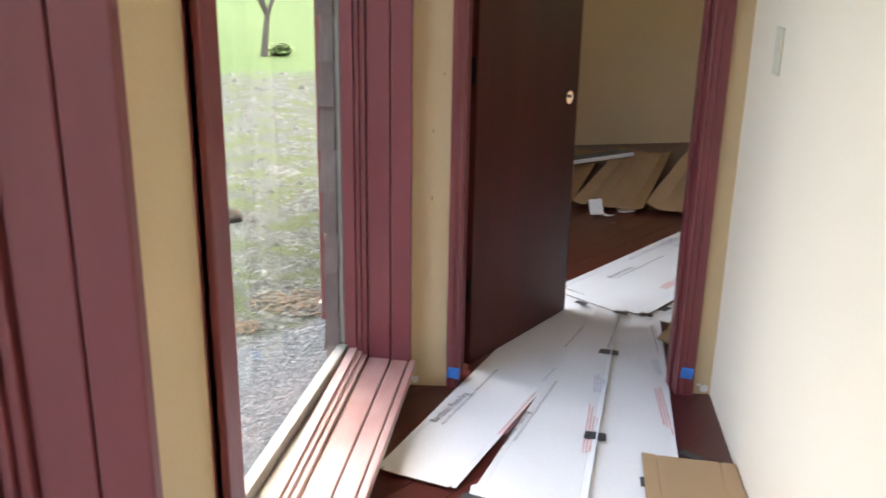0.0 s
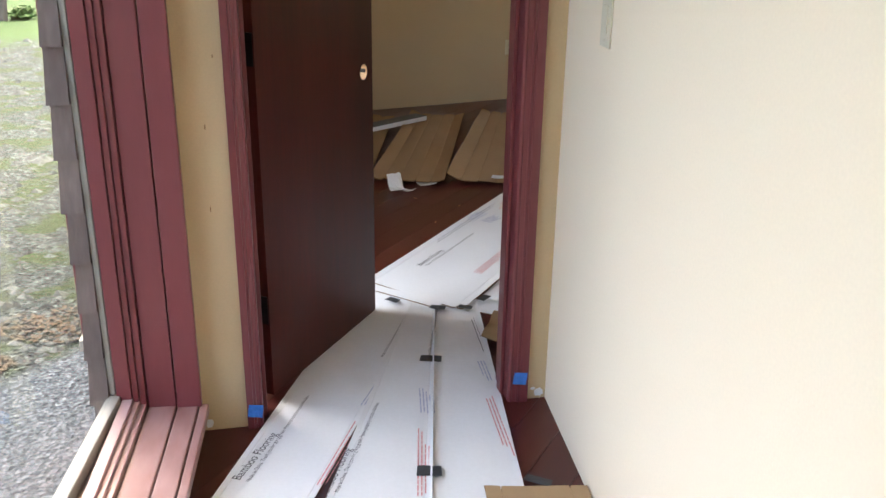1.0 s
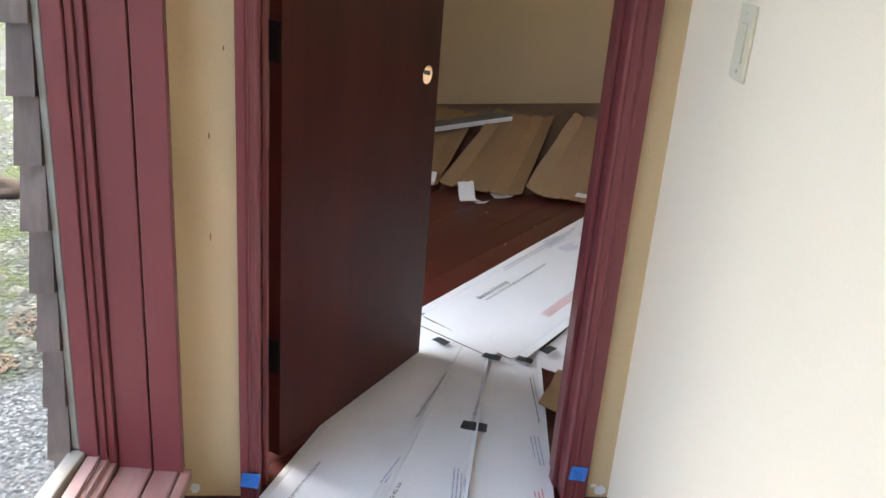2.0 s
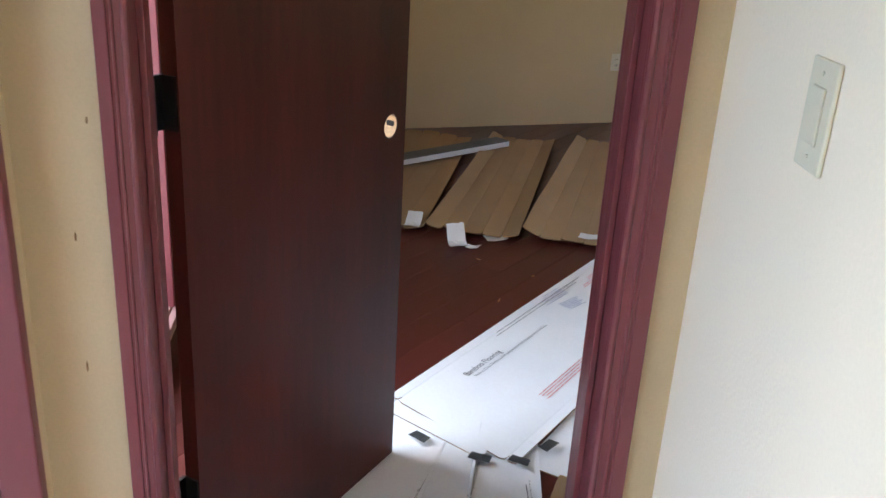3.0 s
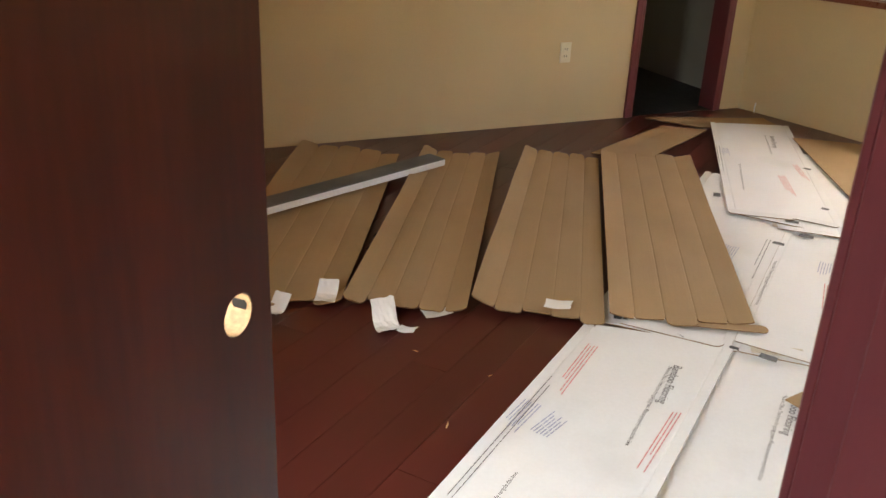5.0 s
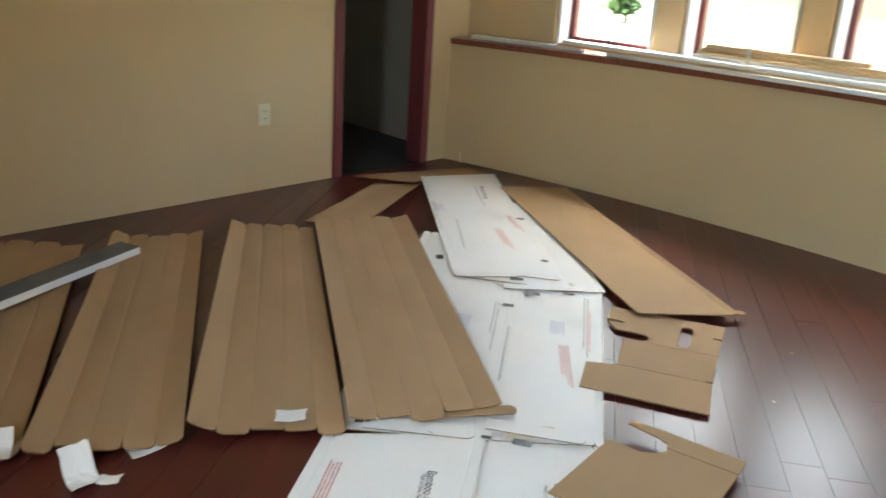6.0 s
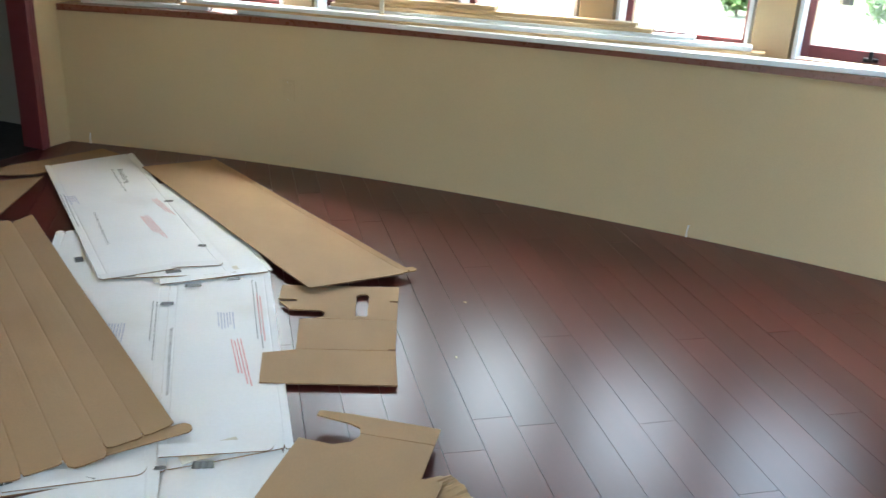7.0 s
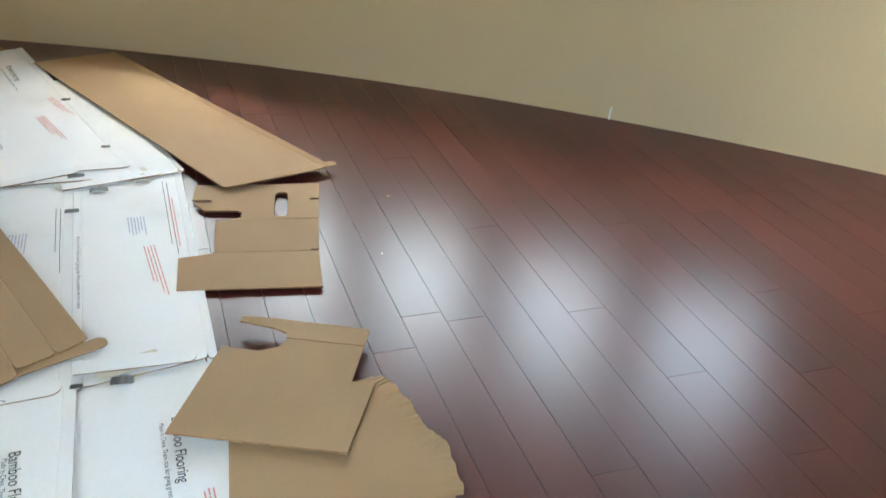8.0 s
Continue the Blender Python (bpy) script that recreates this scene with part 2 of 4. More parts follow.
# ---- plan ----
CX, CY, R = -6.09, -0.67, 10.81           # the bowed window wall
CEIL = 2.45
LEDGE = 0.15                              # the bowed wall's windows stand back behind the sill
XL, XR = -0.18, 0.862                     # hall walls
TURN = 5.2                                # the door wall's heading
WALL_M = pose(0, -0.085, 0, 0, 0, TURN)   # along the door wall, its hall face at local y 0
FAR_A = math.atan2(0.79, 2.24)            # the far wall's heading
FAR_P = Vector((-0.13, 4.16, 0))


def polar(a, r, z=0.0):
    return Vector((CX + r * math.cos(radians(a)), CY + r * math.sin(radians(a)), z))


def far_pt(d, n=0.0):
    return (FAR_P.x + d * math.cos(FAR_A) - n * math.sin(FAR_A), FAR_P.y + d * math.sin(FAR_A) + n * math.cos(FAR_A))


def wall_pt(u, n):
    v = WALL_M @ Vector((u, n, 0))
    return (v.x, v.y)


A0, A1 = 6.2, 33.2                        # the bowed wall's ends, degrees
CORNER = far_pt(3.22)
FLOOR_POLY = [wall_pt(-0.3, 0.06), wall_pt(4.6, 0.06)] + [tuple(polar(a, R + 0.05)[:2]) for a in np.linspace(A0, A1, 14)] + [far_pt(-0.5, 0.02)]
HALL_POLY = [(XL - 0.02, -6.0), (XR + 0.02, -6.0), wall_pt(0.89, 0.06), wall_pt(-0.3, 0.06)]


def sill_z(a):
    return 0.747 + (33.4 - a) * 0.0026


# ---- floor, ceiling, walls ----
floor = thing("floor", prism(FLOOR_POLY, -0.12, -0.016), SUB, "subfloor under dark red-brown bamboo planks", "floor", kind="structure")
hall_floor = thing("floor_hall", prism(HALL_POLY, -0.12, -0.016), SUB, "subfloor under red-brown planks in the hall", "floor", kind="structure")
ceil_poly = [(-0.6, -6.1), (1.0, -6.1), (1.0, -0.1), wall_pt(4.9, 0.0)] + [tuple(polar(a, R + LEDGE + 0.25)[:2]) for a in np.linspace(A0, A1 + 1, 16)] + [(3.2, 6.6), (1.9, 6.6), (-1.05, 4.3), (-0.6, 0.0)]
thing("ceiling", prism(ceil_poly, CEIL, CEIL + 0.12), TAN, "plain tan painted ceiling", "ceiling", kind="structure")

bm = bmesh.new()
box(bm, XR, XR + 0.12, -6.0, -0.004, -0.02, CEIL)
thing("wall_hall", bm, CREAM, "cream painted smooth hall wall", "wall", kind="structure")
thing("wall_back", boxed(-0.6, 1.0, -6.12, -6.0, -0.1, CEIL), CREAM, "cream painted wall closing the hall", "wall", kind="structure")

# the wall with the door, in its own turned frame
OPEN_W, OPEN_H = 0.741, 2.03
bm = bmesh.new()
box(bm, -0.20, -0.02, 0, 0.12, -0.02, CEIL)
box(bm, -0.385, -0.20, 0.06, 0.12, -0.02, CEIL)
box(bm, OPEN_W + 0.02, 0.875, 0, 0.12, -0.02, CEIL)
# opening for an unseen window, added to brighten the bowed wall's right end
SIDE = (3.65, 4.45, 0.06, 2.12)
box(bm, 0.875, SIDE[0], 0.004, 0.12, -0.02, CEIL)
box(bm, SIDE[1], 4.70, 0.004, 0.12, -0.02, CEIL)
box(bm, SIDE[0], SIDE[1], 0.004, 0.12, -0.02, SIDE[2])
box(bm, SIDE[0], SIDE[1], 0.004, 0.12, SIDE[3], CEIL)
box(bm, -0.02, OPEN_W + 0.02, 0, 0.12, OPEN_H + 0.02, CEIL)
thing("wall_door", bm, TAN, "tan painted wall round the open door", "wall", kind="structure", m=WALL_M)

# frame and pane of that added window, out of view
side = root("added_window", "unseen tall red-framed window added to light the bowed wall", "window", kind="structure", m=WALL_M)
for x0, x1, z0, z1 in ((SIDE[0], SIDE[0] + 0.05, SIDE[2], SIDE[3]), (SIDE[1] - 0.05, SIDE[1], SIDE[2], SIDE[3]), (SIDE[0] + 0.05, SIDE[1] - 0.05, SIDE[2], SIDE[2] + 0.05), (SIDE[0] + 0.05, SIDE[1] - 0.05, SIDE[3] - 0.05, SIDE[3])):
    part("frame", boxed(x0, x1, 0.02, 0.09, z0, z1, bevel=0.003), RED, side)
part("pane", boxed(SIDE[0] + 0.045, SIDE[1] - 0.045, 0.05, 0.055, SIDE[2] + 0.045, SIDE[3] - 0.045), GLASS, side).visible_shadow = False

# the far wall with its dark doorway
FAR_M = pose(FAR_P.x, FAR_P.y, 0, 0, 0, math.degrees(FAR_A))
D0, D1 = 2.425, 3.05
bm = bmesh.new()
box(bm, -0.62, D0 - 0.02, 0, 0.12, -0.02, CEIL)
box(bm, D1 + 0.02, 3.5, 0, 0.12, -0.02, CEIL)
box(bm, D0 - 0.02, D1 + 0.02, 0, 0.12, 2.05, CEIL)
thing("wall_far", bm, TAN, "tan painted wall with a dark doorway", "wall", kind="structure", m=FAR_M)

# the bowed wall: polar blocks
def pblock(bm, a0, a1, r0, r1, z0, z1, n=8):
    """A curved block between two angles, two radii and two heights, which may follow the angle."""
    f0, f1 = (z if callable(z) else (lambda a, z=z: z) for z in (z0, z1))
    rows_ = []
    for a in np.linspace(a0, a1, n + 1):
        rows_.append([bm.verts.new(polar(a, r, f(a))) for r, f in ((r0, f0), (r1, f0), (r1, f1), (r0, f1))])
    for p, q in zip(rows_, rows_[1:]):
        for i in range(4):
            j = (i + 1) % 4
            bm.faces.new((p[i], q[i], q[j], p[j]))
    bm.faces.new(rows_[0]), bm.faces.new(rows_[-1][::-1])
    bmesh.ops.recalc_face_normals(bm, faces=bm.faces)


STEP, HALF = 4.16, 1.66                   # window spacing and half width, degrees
WINDOWS = [28.15 - STEP * k for k in range(5)]
ZW1 = 1.82
bm = bmesh.new()
pblock(bm, A0 - 0.6, A1 + 1, R, R + LEDGE + 0.22, -0.1, lambda a: sill_z(a) + 0.02, 28)
pblock(bm, A0 - 0.6, A1 + 1, R + LEDGE, R + LEDGE + 0.22, ZW1, CEIL, 28)
edges_ = [A1 + 1] + [e for c in WINDOWS for e in (c + HALF, c - HALF)] + [A0 - 0.6]
for k in range(0, len(edges_), 2):
    pblock(bm, edges_[k + 1], edges_[k], R + LEDGE, R + LEDGE + 0.22, lambda a: sill_z(a) + 0.02, ZW1, 4)
thing("wall_window", bm, TAN, "tan painted bowed wall under a row of windows", "wall", kind="structure")

bm = bmesh.new()
pblock(bm, A0, A1 - 0.1, R - 0.028, R - 0.001, lambda a: sill_z(a) - 0.004, lambda a: sill_z(a) + 0.03, 28)
pblock(bm, A0, A1 - 0.1, R - 0.001, R + LEDGE + 0.12, lambda a: sill_z(a) + 0.021, lambda a: sill_z(a) + 0.03, 28)
thing("window_sill", bm, SILL_STAIN, "red-brown stained long window sill", "window sill", kind="structure")


def bow_window(c):
    """One fixed window of the bowed wall: white side liners, red sash, a pane and a crank."""
    m = Matrix.Translation(polar(c, R + LEDGE)) @ pose(0, 0, 0, 0, 0, c - 90)   # local y out, x along
    w = (R + 0.1) * radians(HALF)
    zb = sill_z(c) + 0.034
    win = root("window", "tall window with red sash and white side jambs", "window", "windows of the bowed wall", "structure", m)
    for s in (-1, 1):
        a, b = sorted((s * (w - 0.012), s * (w - 0.03)))
        part("jamb", boxed(a, b, 0.004, 0.12, zb, ZW1, bevel=0.002), PRIMED, win, "white painted side jamb")
    sash = bmesh.new()
    for s in (-1, 1):
        a, b = sorted((s * (w - 0.008), s * (w - 0.058)))
        box(sash, a, b, 0.125, 0.175, zb, ZW1, bevel=0.004)
    box(sash, -w + 0.058, w - 0.058, 0.125, 0.175, zb, zb + 0.055, bevel=0.004)
    box(sash, -w + 0.058, w - 0.058, 0.125, 0.175, ZW1 - 0.05, ZW1, bevel=0.004)
    part("sash", sash, RED, win, "dark red painted sash")
    pane = part("pane", boxed(-w + 0.05, w - 0.05, 0.148, 0.153, zb + 0.05, ZW1 - 0.045), GLASS, win)
    pane.visible_shadow = False
    crank = bmesh.new()
    box(crank, -0.03, 0.03, 0.10, 0.125, zb + 0.012, zb + 0.03, bevel=0.004)
    box(crank, -0.008, 0.008, 0.085, 0.11, zb + 0.02, zb + 0.06, bevel=0.004)
    part("crank", crank, BLACK_METAL, win, "dark metal window crank")


for c in WINDOWS:
    bow_window(c)

# ---- west wall: low windows with deep red reveals ----
WEST = [(-1.82, -0.165), (-3.66, -2.022), (-5.50, -3.86)]
XO = -0.395
bm = bmesh.new()
box(bm, XO, XL, -6.0, 0.0, -0.12, 0.095)
box(bm, XO, XL, -6.0, 0.0, 2.30, CEIL)
solid, y = [], -6.0
for a, b in sorted(WEST):
    solid.append((y, a))
    y = b
solid.append((y, 0.0))
for a, b in solid:
    box(bm, XO, XL, a, b, 0.095, 2.30)
thing("wall_west", bm, TAN, "tan painted wall with low deep-set windows", "wall", kind="structure")


ROOM_M = WALL_M @ pose(-0.09, 0, 0)
ROOM_WIN = (0.26, 1.38)
bm = bmesh.new()
XI = -0.39
box(bm, XI, XL, 0.123, 4.6, -0.12, 0.095)
box(bm, XI, XL, 0.123, 4.6, 2.30, CEIL)
for ya, yb in ((0.123, ROOM_WIN[0]), (ROOM_WIN[1], 4.6)):
    box(bm, XI, XL, ya, yb, 0.095, 2.30)
thing("wall_room_west", bm, TAN, "tan painted room wall with a low deep-set window", "wall", kind="structure", m=ROOM_M)


def west_window(y0, y1, base=Matrix.Identity(4)):
    """A deep-set low window: grooved red boards on sides and sill, a stepped sash moulding, a pane."""
    win = root("window", "low window with deep grooved barn-red reveal and sill", "window", "low windows of the long wall", "structure", base @ pose(0, y1, 0))
    L = y0 - y1
    top = 2.28
    # the two upright reveals, boards side by side with grooves between
    for name, s, yy in (("far", -1, 0.0), ("near", 1, L)):
        for xa, xb, th in ((-0.222, -0.157, 0.022), (-0.300, -0.226, 0.020)):
            a, b = sorted((yy, yy + s * th))
            part("reveal_board", boxed(xa, xb, a, b, 0.128, top, bevel=0.003), RED, win)
        for k, (xa, xb, th) in enumerate(((-0.318, -0.302, 0.030), (-0.334, -0.319, 0.038), (-0.374 + (-0.056 if s > 0 else 0), -0.335, 0.046))):
            a, b = sorted((yy, yy + s * th))
            part("sash_moulding", boxed(xa, xb, a, b, 0.128, top, bevel=0.002), RED, win)
    part("edge_trim", boxed(-0.18, -0.164, L, L + 0.080, 0.128, top, bevel=0.004), RED, win)
    # sill boards, in a paler red than the upright boards
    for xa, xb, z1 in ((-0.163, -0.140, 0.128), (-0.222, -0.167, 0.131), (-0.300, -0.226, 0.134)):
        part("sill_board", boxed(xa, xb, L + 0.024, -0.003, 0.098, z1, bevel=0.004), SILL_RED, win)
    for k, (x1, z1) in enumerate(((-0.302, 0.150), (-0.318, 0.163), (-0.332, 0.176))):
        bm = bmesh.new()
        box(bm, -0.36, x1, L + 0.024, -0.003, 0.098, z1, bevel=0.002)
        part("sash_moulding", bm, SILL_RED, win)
    # pale stop and pane along the glass line, which runs slightly askew
    ang = math.degrees(math.atan(0.045))
    turn = pose(-0.362, -0.02, 0, 0, 0, -ang)
    def skew(bm):
        bmesh.ops.transform(bm, matrix=turn, verts=bm.verts)
        return bm
    part("glazing_stop", skew(boxed(-0.035, -0.001, L + 0.03, -0.02, 0.15, 0.188, bevel=0.003)), STOP, win, "pale glazing stop")
    part("glazing_stop", prism([(-0.3605, -0.003), (-0.366, -0.003), (-0.372 + 0.045 * L, L + 0.024), (-0.3605, L + 0.024)], 0.098, 0.149), STOP, win, "pale glazing stop")
    part("glazing_stop", skew(boxed(-0.030, -0.014, -0.022, -0.008, 0.188, top, bevel=0.003)), STOP, win, "pale glazing stop")
    part("sash_head", boxed(-0.40, -0.157, L, 0, top, top + 0.02, bevel=0.003), RED, win)
    pane = part("pane", skew(boxed(-0.022, -0.017, L + 0.02, -0.015, 0.18, top)), GLASS, win)
    pane.visible_shadow = False


for a, b in WEST:
    west_window(a, b)
west_window(*ROOM_WIN, ROOM_M)

# ---- door frame and door ----
frame_ = root("trim_door", "barn-red fluted door casing and jambs", "door frame", kind="structure", m=WALL_M)
def casing_profile(w, d, flip=False):
    """A casing: a flat outer band, then beads that step down to a rounded inner edge."""
    pts = [(0, 0), (0, -d * 0.92), (0.02, -d), (0.40, -d), (0.43, -d * 0.80), (0.50, -d * 0.78), (0.53, -d * 0.90), (0.58, -d * 0.86), (0.61, -d * 0.66), (0.72, -d * 0.58),
           (0.80, -d * 0.54), (0.83, -d * 0.66), (0.90, -d * 0.70), (0.97, -d * 0.58), (1.0, -d * 0.38), (1.0, 0)]
    pts = [(x * w, y) for x, y in pts]
    return [(w - x, y) for x, y in reversed(pts)] if flip else pts
for u0, w in ((-0.046, 0.046), (OPEN_W, 0.062)):
    flip = u0 > 0
    bm = swept([(u0 + x, y - 0.001) for x, y in casing_profile(w, 0.018, flip)], 0.0, OPEN_H + 0.06)
    part("casing", bm, RED, frame_)
    back = -0.024 if u0 < 0 else 0.0
    bm = swept([(u0 + back + x, 0.121 - y) for x, y in casing_profile(w, 0.018, flip)], 0.0, OPEN_H + 0.06)
    part("casing", bm, RED, frame_)
for ya, yb in ((-0.018, -0.001), (0.121, 0.138)):
    part("head_casing", boxed(0.0, OPEN_W, ya, yb, OPEN_H, OPEN_H + 0.06, bevel=0.003), RED, frame_)
part("jamb", boxed(-0.02, 0.0, -0.001, 0.121, 0, OPEN_H, bevel=0.002), RED, frame_)
part("jamb", boxed(OPEN_W, OPEN_W + 0.02, -0.001, 0.121, 0, OPEN_H, bevel=0.002), RED, frame_)
part("head_jamb", boxed(-0.02, OPEN_W + 0.02, -0.001, 0.121, OPEN_H + 0.0005, OPEN_H + 0.02), RED, frame_)
part("stop", boxed(0.0005, 0.012, 0.035, 0.075, 0, OPEN_H, bevel=0.002), RED, frame_)
part("stop", boxed(OPEN_W - 0.012, OPEN_W - 0.0005, 0.035, 0.075, 0, OPEN_H, bevel=0.002), RED, frame_)

# the slab in its own frame: x from the hinge edge, y through it, turned open
DOOR_M = pose(0.006, 0.034, 0, 0, 0, 60.4)
SLAB = 0.035
slab_w = 0.728
bm = prism([(0.030, 0.015), (slab_w, 0.015), (slab_w, 2.01), (0.030, 2.01)], 0, SLAB, holes=[ring(slab_w - 0.062, 0.916, 0.027)])
bmesh.ops.transform(bm, matrix=pose(0, SLAB, 0, 90), verts=bm.verts)
bmesh.ops.recalc_face_normals(bm, faces=bm.faces)
door = thing("door_1", bm, DOOR, "dark-stained flush wooden door standing half open, no handle fitted", "door", kind="structure", m=DOOR_M)
bm = bmesh.new()
outer = ring(slab_w - 0.062, 0.916, 0.0268)
inner = ring(slab_w - 0.062, 0.916, 0.0255)
for i in range(len(outer)):
    j = (i + 1) % len(outer)
    q = [(inner[i], 0.001), (inner[j], 0.001), (inner[j], SLAB - 0.001), (inner[i], SLAB - 0.001)]
    bm.faces.new([bm.verts.new((p[0], d, p[1])) for p, d in q])
part("bored_hole", bm, RAW, door, "bored lock hole showing raw pale wood")
bm = bmesh.new()
bmesh.ops.create_circle(bm, cap_ends=True, segments=16, radius=0.011, matrix=Matrix.Translation((slab_w - 0.062 + 0.0246, SLAB / 2, 0.916)) @ pose(0, 0, 0, 0, 90))
part("latch_bore", bm, SUB, door, "dark latch bore inside the lock hole")
for z in (0.30, 1.068, 1.83):
    h = bmesh.new()
    bmesh.ops.create_cone(h, cap_ends=True, segments=12, radius1=0.0085, radius2=0.0085, depth=0.1, matrix=Matrix.Translation((-0.002, SLAB + 0.006, z)))
    box(h, 0.0265, 0.0298, 0.003, SLAB, z - 0.045, z + 0.045)
    box(h, -0.002, 0.029, SLAB - 0.003, SLAB + 0.003, z - 0.045, z + 0.045)
    part("hinge", h, BLACK_METAL, door, "black metal butt hinge")
for z in (0.30, 1.068, 1.83):
    h = bmesh.new()
    box(h, 0.0004, 0.0035, 0.078, 0.119, z - 0.045, z + 0.045)
    part("hinge_leaf", h, BLACK_METAL, frame_, "black hinge leaf on the jamb")

# far doorway casing and the dark room behind it
far_frame = root("trim_far_doorway", "dark red casing round an open dark doorway", "door frame", kind="structure", m=FAR_M)
for u0, w in ((D0 - 0.062, 0.062), (D1, 0.062)):
    part("casing", swept([(u0 + x, y - 0.001) for x, y in casing_profile(w, 0.018)], 0, 2.09), RED, far_frame)
part("head_casing", boxed(D0, D1, -0.018, -0.001, 2.03, 2.09, bevel=0.003), RED, far_frame)
part("jamb", boxed(D0 - 0.02, D0, -0.001, 0.125, 0, 2.03, bevel=0.002), RED, far_frame)
part("jamb", boxed(D1, D1 + 0.02, -0.001, 0.125, 0, 2.03, bevel=0.002), RED, far_frame)
bm = bmesh.new()
box(bm, 1.6, 3.5, 1.5, 1.6, -0.1, CEIL)
box(bm, 1.5, 1.6, 0.12, 1.6, -0.1, CEIL)
box(bm, 3.4, 3.5, 0.12, 1.5, -0.1, CEIL)
thing("wall_side_room", bm, GREY_WALL, "grey painted walls of an unlit side room", "wall", kind="structure", m=FAR_M)
thing("floor_side_room", boxed(1.6, 3.4, 0.03, 1.5, -0.12, -0.004), DARK_FLOOR, "dark floor of the unlit side room", "floor", kind="structure", m=FAR_M)
thing("ceiling_side_room", boxed(1.5, 3.5, 0.12, 1.6, CEIL - 0.001, CEIL + 0.1), WHITE_PAINT, "plain ceiling of the side room", "ceiling", kind="structure", m=FAR_M)
# ---- outlets and switch ----
def wall_plate(name, label, m, slots, rocker=False, w=0.036, material=None):
    """A plastic cover plate, local x across, z up, y towards the wall."""
    h = 0.063 if rocker else 0.058
    body = material or IVORY
    p = thing(name, boxed(-w, w, -0.006, 0.0, -h, h, bevel=0.0025), body, label, "switch" if rocker else "outlet", m=m)
    if rocker:
        part("rocker", boxed(-0.017, 0.017, -0.009, -0.006, -0.033, 0.033, bevel=0.0015), IVORY, p)
    else:
        for s in slots:
            face = boxed(-0.017, 0.017, -0.0085, -0.006, s - 0.014, s + 0.014, bevel=0.002)
            f = part("socket", face, body, p)
            for dx in (-0.007, 0.007):
                part("slot", boxed(dx - 0.0015, dx + 0.0015, -0.0092, -0.0084, s - 0.006, s + 0.006), material or SUB, f)
    for z in (-0.047, 0.047):
        screw = bmesh.new()
        bmesh.ops.create_cone(screw, cap_ends=True, segments=10, radius1=0.003, radius2=0.0025, depth=0.002, matrix=pose(0, -0.0065, z, 90))
        part("screw", screw, IVORY, p)
    return p


wall_plate("light_switch", "ivory rocker light switch on the cream hall wall", pose(XR - 0.0005, -0.365, 1.195, 0, 0, -90), (), True)
wall_plate("outlet", "ivory duplex outlet low on the tan wall", FAR_M @ pose(1.90, -0.0005, 0.42), (-0.02, 0.02))
wall_plate("outlet", "ivory duplex outlet on the tan wall behind the door", FAR_M @ pose(0.03, -0.0005, 0.41), (-0.02, 0.02), w=0.058)
wall_plate("outlet", "tan painted-over duplex outlet under the window sill", Matrix.Translation(polar(26.0, R - 0.0005, 0.42)) @ pose(0, 0, 0, 0, 0, 26.0 - 90), (-0.02, 0.02), material=TAN)

# ---- small marks on the walls ----
for k, (u, zz) in enumerate(((-0.070, 1.074), (-0.102, 0.894), (-0.104, 0.672))):
    bm = bmesh.new()
    bmesh.ops.create_cone(bm, cap_ends=True, segments=8, radius1=0.0022, radius2=0.0015, depth=0.003, matrix=pose(u, -0.0008, zz, 90) @ Matrix.Diagonal((0.8, 2.6 + k, 1, 1)))
    thing("nail_mark", bm, KRAFT_EDGE, "small dark nail mark in the tan wall", "nail mark", "nail marks", m=WALL_M)
def spackle(m, w, h, seed):
    """A rough dab of white filler low in a wall corner."""
    rn = random.Random(seed)
    pts = [(w * math.cos(t) * rn.uniform(0.6, 1.0), h * math.sin(t) * rn.uniform(0.6, 1.0)) for t in np.linspace(0, 2 * math.pi, 15)[:-1]]
    bm = prism(pts, 0, 0.002)
    bmesh.ops.transform(bm, matrix=pose(0, 0, 0, 90), verts=bm.verts)
    thing("filler_dab", bm, PRIMED, "rough dab of white filler at the wall foot", "filler", "filler dabs", m=m)
spackle(WALL_M @ pose(0.845, 0.0, 0.02), 0.018, 0.018, 3)
spackle(WALL_M @ pose(0.825, 0.0, 0.035), 0.010, 0.006, 4)
spackle(WALL_M @ pose(-0.155, 0.0, 0.02), 0.014, 0.018, 5)
for a in (14.6, 32.5):
    bm = bmesh.new()
    limb_pts = [Vector((0, 0, 0.0)), Vector((0, -0.004, 0.03)), Vector((0.006, -0.008, 0.06))]
    for p, q in zip(limb_pts, limb_pts[1:]):
        d = q - p
        bmesh.ops.create_cone(bm, cap_ends=True, segments=8, radius1=0.004, radius2=0.004, depth=d.length + 0.004, matrix=Matrix.Translation((p + q) / 2) @ d.to_track_quat("Z", "Y").to_matrix().to_4x4())
    thing("cable_stub", bm, PRIMED, "short white cable stub at the wall foot", "cable", "cable stubs", m=Matrix.Translation(polar(a, R - 0.006, 0.0)) @ pose(0, 0, 0, 0, 0, a - 90))

# ---- cardboard sheets ----
def flat_frame(a, b, d):
    """A pose on the floor: origin midway along the near edge, y along the sheet."""
    a, b, d = Vector((*a, 0)), Vector((*b, 0)), Vector((*d, 0))
    along = d - a
    return Matrix.Translation((a + b) / 2) @ pose(0, 0, 0, 0, 0, math.degrees(math.atan2(along.y, along.x)) - 90)


